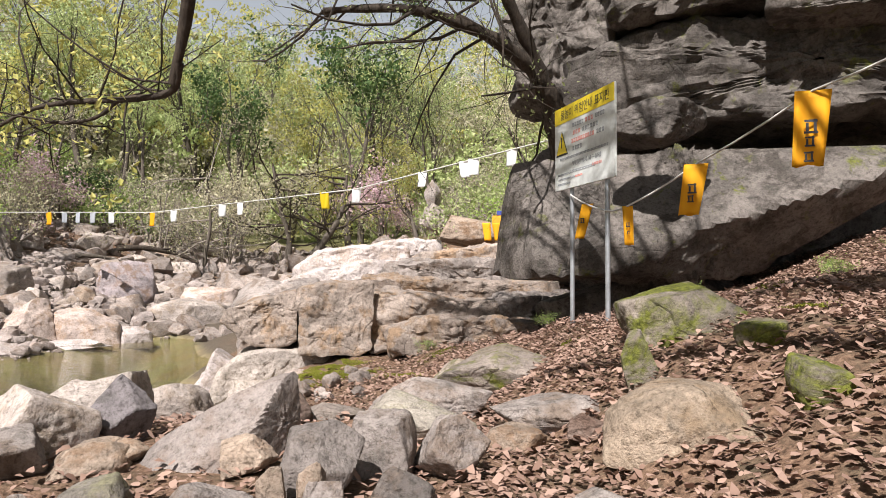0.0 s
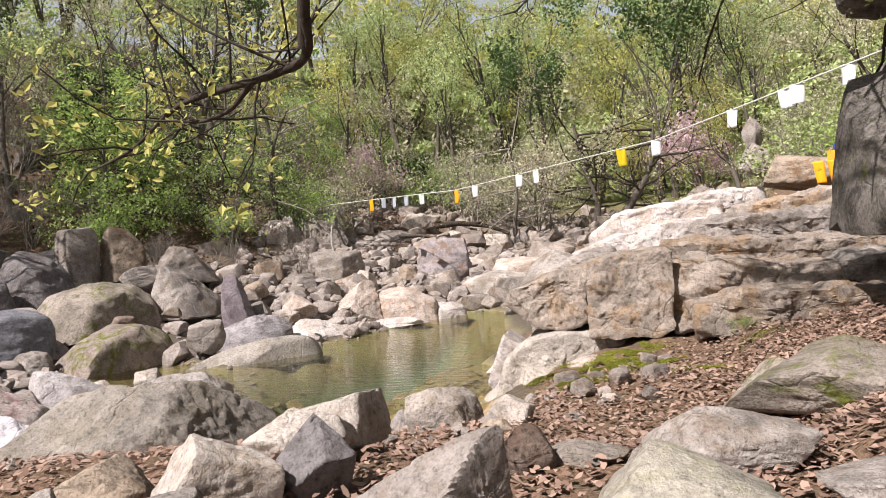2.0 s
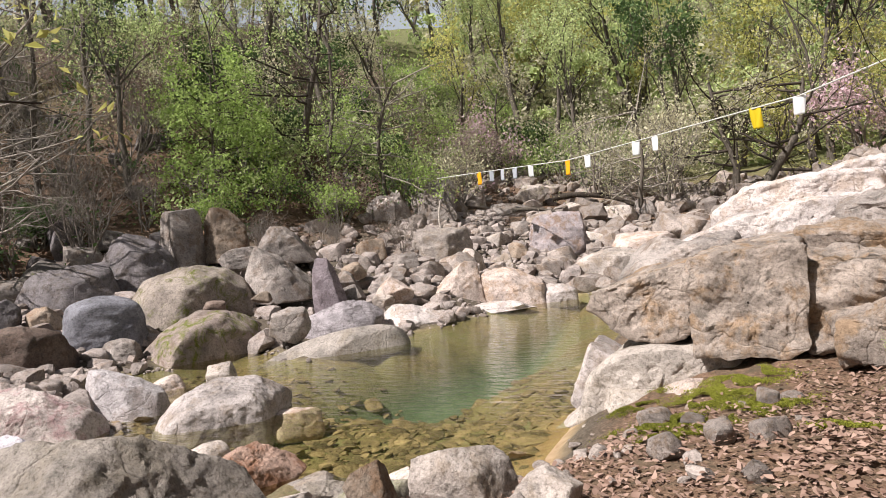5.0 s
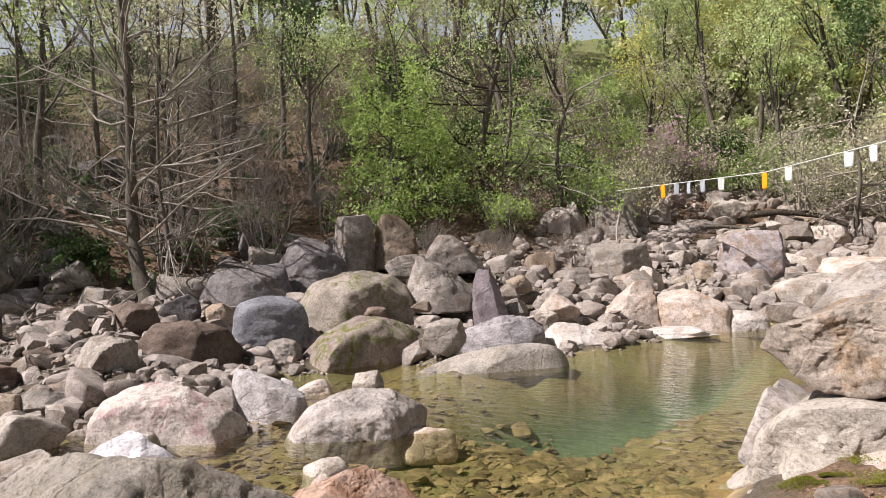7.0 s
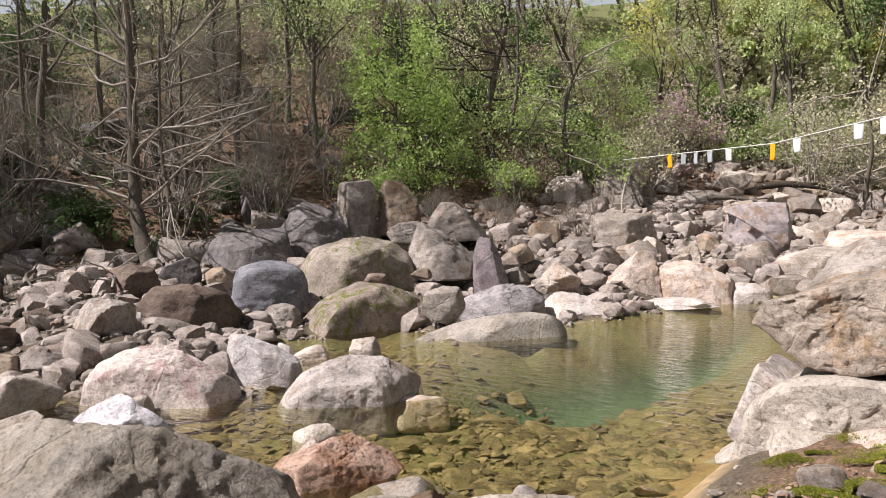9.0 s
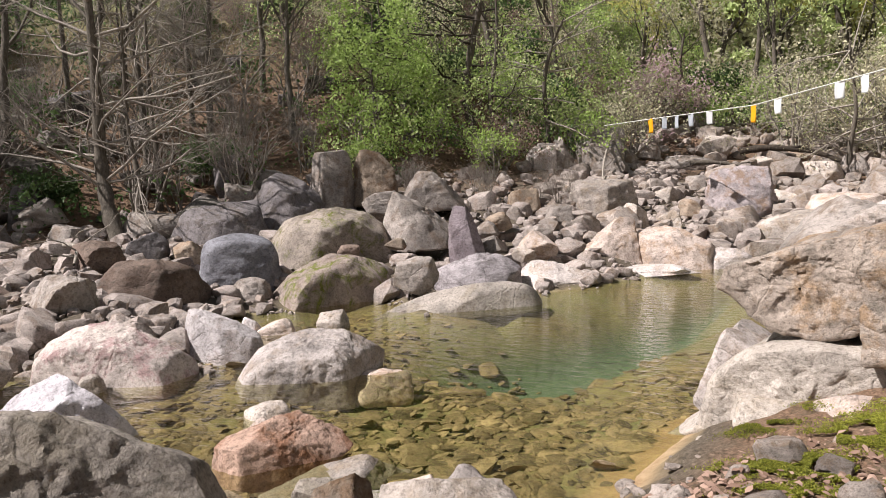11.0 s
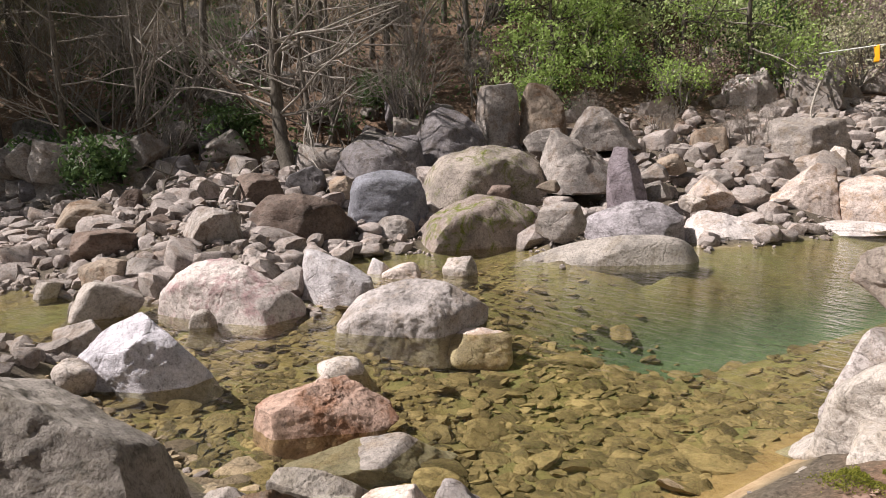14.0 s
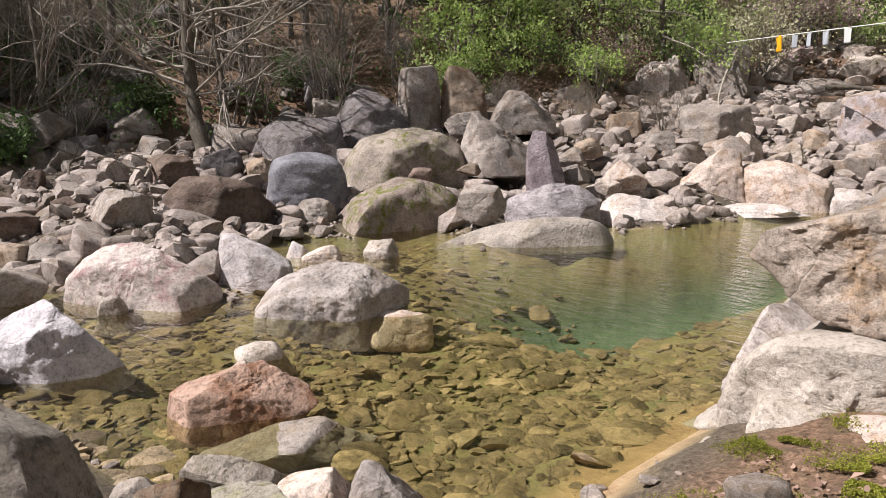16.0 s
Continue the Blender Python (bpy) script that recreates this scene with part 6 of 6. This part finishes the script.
# life-saving box on a post beside the ledge
box = empty("rescue_box", pose(3.2, 15.7, 2.3, 0, 0, -15), "orange and blue rescue equipment box on a post", "rescue box")
part("post", box_bm(0.06, 0.06, 0.75, 0, 0, 0.37, 0.005), STEEL, box)
part("case", box_bm(0.42, 0.22, 0.26, 0, 0, 0.87, 0.02), BOX_ORANGE, box, "orange metal case")
part("lid", box_bm(0.26, 0.18, 0.10, 0.02, 0, 1.052, 0.01), BOX_BLUE, box, "blue top plate")
for k in range(2):
    flag(2.55 + 0.2 * k, 14.4, 3.05, 0.16, 0.34, -20, FLAG_ORANGE, "orange flag hanging behind the outcrop", 560 + k, 0.1)

# ---- moss ----
for k, (x, y, rx, ry, n) in enumerate(((-0.75, 10.9, 0.4, 0.28, 9000), (-1.05, 10.25, 0.42, 0.2, 11000), (-0.6, 10.15, 0.4, 0.2, 10000), (-0.65, 11.1, 0.3, 0.22, 7000), (-0.2, 10.5, 0.35, 0.25, 6000), (-1.05, 10.35, 0.35, 0.2, 5000), (-0.4, 11.4, 0.4, 0.3, 7000), (0.35, 9.6, 0.25, 0.15, 1800), (-0.85, 9.7, 0.3, 0.16, 3000), (-1.45, 11.3, 0.25, 0.2, 3000),
                                       (-1.3, 11.7, 0.25, 0.2, 500), (0.9, 10.4, 0.3, 0.2, 500), (2.3, 4.8, 0.14, 0.14, 1000), (2.9, 6.1, 0.18, 0.14, 1000), (1.6, 7.2, 0.14, 0.1, 250))):
    moss_patch(x, y, rx, ry, n, 600 + k)


# ---- single trees ----
def limb_path(w, pts, r0, r1, sides=7):
    """A bent limb through the points, smoothed."""
    pts = np.array(pts, float)
    t = np.linspace(0, len(pts) - 1, len(pts) * 5)
    i = np.clip(t.astype(int), 0, len(pts) - 2)
    f = (t - i)[:, None]
    a, b = pts[np.maximum(i - 1, 0)], pts[i]
    c, d = pts[i + 1], pts[np.minimum(i + 2, len(pts) - 1)]
    p = 0.5 * (2 * b + (c - a) * f + (2 * a - 5 * b + 4 * c - d) * f ** 2 + (3 * b - a - 3 * c + d) * f ** 3)
    r = np.linspace(r0, r1, len(p)) * (1 + 0.12 * np.sin(np.arange(len(p)) * 1.9))
    w.add(p, r, sides)
    return p


# oak bough over the near bank, reaching in from a trunk behind the walker
w = Wood(701)
limb_path(w, [(1.7, -3.9, 0.3), (1.6, -3.7, 2.4), (1.2, -2.8, 4.6), (-0.2, 0.4, 6.2), (-1.2, 3.2, 5.4), (-1.25, 4.4, 3.75), (-1.40, 4.78, 3.02)], 0.11, 0.024, 9)
main = limb_path(w, [(-1.36, 4.72, 3.12), (-1.41, 4.80, 2.99), (-1.61, 4.85, 2.95), (-1.83, 4.90, 2.94), (-2.05, 4.94, 2.92), (-2.21, 5.0, 2.88), (-2.41, 5.04, 2.77), (-2.58, 5.05, 2.71)], 0.023, 0.006)
second = limb_path(w, [(-1.70, 4.87, 2.94), (-1.80, 4.9, 2.86), (-1.95, 4.95, 2.83), (-2.12, 5.0, 2.84)], 0.013, 0.006, 5)
for p in list(main[8::2]) + list(second[6::3]):
    d = w.rng.normal(size=3) * (1, 0.8, 0.6) + (-0.6, 0.1, 0.15)
    w.limb(p, d, w.rng.uniform(0.3, 0.75), 0.007, 1, 2, 0.22, 0.04, 3, 0.8)
for p in main[2:10:2]:
    w.limb(p, w.rng.normal(size=3) * (1, 1, 0.5) + (-0.2, 0, 0.7), w.rng.uniform(0.5, 0.9), 0.008, 1, 2, 0.2, 0.05, 3, 0.8)
# unseen upper crown, added overhead to dapple the outcrop with shade
for k in range(14):
    a = k * 2.4
    top = np.array((-0.7 + (1.2 + 0.1 * k) * math.cos(a), 6.1 + (1.1 + 0.1 * k) * math.sin(a), 8.8 + 0.9 * math.sin(k * 1.7)))
    limb = limb_path(w, [(1.2, -2.8, 4.6), (0.6 + 0.06 * k, 0.2, 6.8), tuple(np.array((0.0, 2.6, 8.0)) * 0.6 + top * 0.4), tuple(top)], 0.06, 0.02, 6)
    for p in limb[9::3]:
        w.limb(p, w.rng.normal(size=3) + (0, 0, 0.2), w.rng.uniform(0.9, 1.6), 0.015, 1, 3, 0.2, 0.04, 4, 0.8)
oak = empty("oak_tree", pose(0, 0, 0), "dark-barked oak bough with sparse yellow-green young leaves and an added unseen upper crown", "tree")
part("trunk", w.mesh("trunk", BARK_DARK), BARK_DARK, oak)
part("crown", w.leaves("crown", LEAF_YELLOW, 7, 0.04, 0.05, 0.6, 1.2), LEAF_YELLOW, oak)

# tree leaning out from the outcrop over the ledge
w = Wood(702)
trunk = limb_path(w, [(2.9, 10.5, 3.3), (2.55, 10.2, 3.9), (2.3, 9.9, 4.45), (1.95, 9.7, 4.75), (1.3, 9.4, 5.0), (0.4, 9.2, 5.15), (-0.6, 9.3, 5.1)], 0.17, 0.035, 9)
upper = limb_path(w, [(2.2, 9.8, 4.6), (1.7, 9.4, 5.3), (1.2, 9.1, 5.9), (0.2, 8.9, 6.4)], 0.10, 0.03, 7)
for line, n in ((trunk, 12), (upper, 9)):
    for p in line[8::max(1, (len(line) - 8) // n)]:
        w.limb(p, w.rng.normal(size=3) * (0.6, 0.6, 0.5) + (-0.8, -0.1, -0.15), w.rng.uniform(1.0, 2.0), 0.022, 1, 3, 0.2, 0.0, 4, 0.75)
lean = empty("leaning_tree", pose(0, 0, 0), "dark leaning tree with fine twigs and small green leaves", "tree")
part("trunk", w.mesh("trunk", BARK_DARK), BARK_DARK, lean)
part("crown", w.leaves("crown", LEAF_FRESH, 2, 0.045, 0.06, 0.6), LEAF_FRESH, lean)


def single(name, label, x, y, pts, r, seed, wood, leaf=None, branches=14, length=2.2, droop=0.02, depth=3, leaf_size=0.1, per=1, keep=0.5, out=(0, 0, 0.2), spread=0.8, wood_main=BARK, thin=0.28):
    """A tree with a trunk of its own bend; pts are heights and offsets from its foot."""
    w = Wood(seed)
    z0 = float(ground_z(x, y))
    line = limb_path(w, [(x + a, y + b, z0 + c) for a, b, c in pts], r, r * 0.3, 9)
    trunk_mesh = w.mesh("trunk", wood_main or wood)
    w.V, w.F, w.n = [], [], 0
    for k in range(branches):
        p = line[int(len(line) * (0.28 + 0.7 * k / branches))]
        w.limb(p, w.rng.normal(size=3) * (1, 1, 0.35) + out, length * w.rng.uniform(0.6, 1.2), r * thin, 1, depth, 0.16, droop, 4, spread)
    root = empty(name, pose(0, 0, 0), label, "tree")
    part("trunk", trunk_mesh, wood, root)
    part("bough", w.mesh("bough", wood), wood, root)
    if leaf:
        part("crown", w.leaves("crown", leaf, per, leaf_size, 0.12, keep), leaf, root)
    return root


single("bare_tree", "leafless spreading tree with pale twigs among the rocks", -19.9, 15.4, ((0.6, 0, -0.2), (-0.1, 0.1, 0.9), (-0.5, 0.2, 2.2), (-0.4, 0.2, 4.2), (-0.2, 0.1, 6.5), (-0.3, 0, 9.5)), 0.24, 711, TWIG, None, 30, 4.2, 0.05, 4, out=(0, 0, 0.45), thin=0.2)
single("bare_tree", "slim leafless tree beside the larger one", -19.4, 16.1, ((0, 0, -0.2), (0.05, 0, 1.6), (-0.3, 0, 3.4), (-0.1, 0, 6.5)), 0.10, 712, TWIG, None, 12, 2.6, 0.03, 3)
single("bare_tree", "pale-barked leafless tree on the slope", -23.7, 21.3, ((0, 0, -0.2), (0.1, 0, 2.5), (0.5, 0, 5.0), (0.3, 0, 9.0)), 0.14, 713, TWIG, None, 14, 3.0, 0.05, 3)
single("bare_tree", "pale-barked leafless tree on the slope", -23.6, 18.7, ((0, 0, -0.2), (-0.1, 0, 3.0), (-0.4, 0, 6.0), (-0.2, 0, 9.5)), 0.13, 714, TWIG, None, 14, 3.0, 0.05, 3)
single("forked_tree", "dark forked tree rising from green shrubs", -17.2, 29.0, ((0, 0, -0.2), (-0.5, 0, 2.0), (0.0, 0, 4.3), (0.6, 0, 6.0), (0.9, 0.2, 8.5)), 0.20, 715, BARK_DARK, LEAF_FRESH, 12, 3.0, 0.08, 3, 0.14, 2, 0.8)
single("forked_tree", "dark slanting tree rising from green shrubs", -16.7, 29.2, ((0, 0, -0.2), (0.0, 0, 2.0), (0.4, 0, 4.0), (0.5, 0, 6.5)), 0.13, 716, BARK_DARK, LEAF_FRESH, 10, 2.4, 0.08, 3, 0.14, 2, 0.8)
single("twisted_tree", "twisted pale tree with drooping branches on the bank", -15.3, 30.9, ((0, 0, -0.2), (0.1, 0, 1.2), (0.0, 0, 2.8), (0.4, 0, 4.2), (1.0, 0, 5.2)), 0.13, 717, TWIG, LEAF_GREEN, 22, 2.6, -0.03, 3, 0.13, 6, 0.45)
single("green_tree", "bright green young tree with layered leafy sprays", -18.9, 25.0, ((0, 0, -0.2), (0.1, 0, 1.4), (-0.1, 0.1, 3.0), (0.2, 0, 5.2)), 0.09, 721, BARK_DARK, LEAF_GREEN, 34, 1.8, -0.02, 3, 0.14, 7, 0.4, out=(0, 0, 0.05))
single("green_tree", "fresh green young tree with layered leafy sprays", -20.2, 26.8, ((0, 0, -0.2), (0.1, 0, 1.4), (0.1, 0.1, 3.0), (0.0, 0, 6.0)), 0.09, 722, BARK_DARK, LEAF_GREEN, 30, 2.0, 0.0, 3, 0.14, 6, 0.4, out=(0, 0, 0.1))
single("slender_tree", "dark multi-branched tree above the upstream rocks", -2.2, 41.0, ((0, 0, -0.2), (0.1, 0, 1.5), (-0.4, 0, 3.2), (-0.8, 0, 5.5)), 0.20, 718, BARK_DARK, LEAF_PALE, 16, 3.4, 0.02, 3, 0.13, 2, 0.9)
single("slender_tree", "dark slanting tree above the upstream rocks", -0.8, 41.8, ((-0.5, 0, -0.2), (0.6, 0, 1.3), (1.5, 0, 2.8), (1.8, 0, 5.0)), 0.26, 719, BARK_DARK, LEAF_YELLOW, 16, 3.0, 0.02, 3, 0.14, 2, 0.9)
single("slender_tree", "grey twiggy tree with pale buds above the rocks", -6.0, 37.5, ((0, 0, -0.2), (0.1, 0, 1.2), (0.3, 0, 2.6), (0.1, 0, 5.0)), 0.13, 720, TWIG, LEAF_PALE, 18, 3.0, 0.02, 3, 0.10, 3, 1.0)

for k, (x, y, h) in enumerate(((-24.5, 14.2, 7.5), (-22.6, 12.2, 6.5), (-26.5, 17.5, 8.5), (-21.8, 18.0, 6.0), (-28.0, 13.0, 8.0), (-25.2, 21.5, 8.0), (-23.0, 10.2, 6.5))):
    single("bare_tree", "leafless dark tree with fine pale twigs on the slope", x, y, ((0, 0, -0.2), (0.1, 0, h * 0.25), (-0.2, 0.1, h * 0.55), (0.1, 0, h)), 0.12, 740 + k, TWIG, None, 16, 3.2, 0.05, 3, out=(0, 0, 0.4), thin=0.24)

# slope rocks half buried in the litter
rng = np.random.default_rng(88)
for k, (x, y) in enumerate(spread_out(48, -34, -18.5, 4, 27, 5.5, 20, 1.4, 19)):
    s = rng.uniform(0.6, 1.7)
    boulder(x, y, float(ground_z(x, y)) - 0.05, s * 1.2, s, s * rng.uniform(0.45, 0.8), rng.uniform(0, 360), 860 + k, ("dark", "cliff", "grey")[k % 3], 2.8, 4, 0.3, 12, "boulder", "half buried on the wooded slope")


# ---- palisade on the crest of the slope ----
fx, fy = -20.5, 49.0
fence = empty("fence", pose(fx, fy, float(ground_z(fx, fy)), 0, 0, 25), "weathered wooden palisade fence on the hill crest", "fence")
for z in (0.35, 1.0):
    part("rail", box_bm(4.2, 0.05, 0.09, 0, 0.04, z, 0.008), WOOD, fence)
slat = box_bm(0.09, 0.03, 1.35, 0, 0, 0.62, 0.006)
slat_mesh = bpy.data.meshes.new("slat")
slat.to_mesh(slat_mesh)
slat.free()
slat_mesh.materials.append(WOOD)
for k in range(22):
    ob = part("slat", slat_mesh, WOOD, fence)
    ob.location = (-2.05 + k * 0.195, 0, 0.02 * math.sin(k * 2.7))


# ---- driftwood ----
def driftwood(pts, r, seed, mat, label, twigs=4):
    w = Wood(seed)
    line = limb_path(w, [(x, y, float(ground_z(x, y)) + h) for x, y, h in pts], r, r * 0.45, 8)
    for k in range(twigs):
        w.limb(line[int(len(line) * (0.25 + 0.7 * k / max(twigs, 1)))], w.rng.normal(size=3) * (1, 1, 0.4) + (0, 0, 0.3), 0.9, r * 0.4, 1, 2, 0.2, 0.0, 2, 0.8)
    return tagged(new("driftwood", w.mesh("driftwood", mat)), label, "driftwood", "driftwood on the far bank")


driftwood(((-9.6, 36.2, 0.5), (-8.6, 36.6, 0.75), (-7.2, 37.2, 0.8), (-6.2, 37.4, 0.6)), 0.16, 731, BARK_DARK, "dark fallen log lying across the upstream boulders", 3)
driftwood(((-10.4, 33.0, 0.45), (-9.4, 33.4, 0.6), (-8.2, 34.0, 0.5)), 0.10, 732, BARK, "grey fallen branch lying on the boulders", 3)
driftwood(((-12.6, 31.2, 1.5), (-12.3, 30.0, 0.9), (-11.8, 28.8, 0.55), (-11.2, 27.9, 0.5)), 0.05, 733, TWIG, "pale dead branch leaning on the far bank rocks", 5)
driftwood(((-17.5, 13.2, 0.3), (-16.4, 13.0, 0.45), (-15.2, 12.4, 0.35)), 0.06, 734, TWIG, "pale fallen branch among the far bank stones", 4)
driftwood(((-18.5, 12.2, 0.3), (-17.6, 11.6, 0.35), (-16.2, 11.2, 0.3)), 0.05, 735, BARK, "grey fallen branch among the far bank stones", 4)
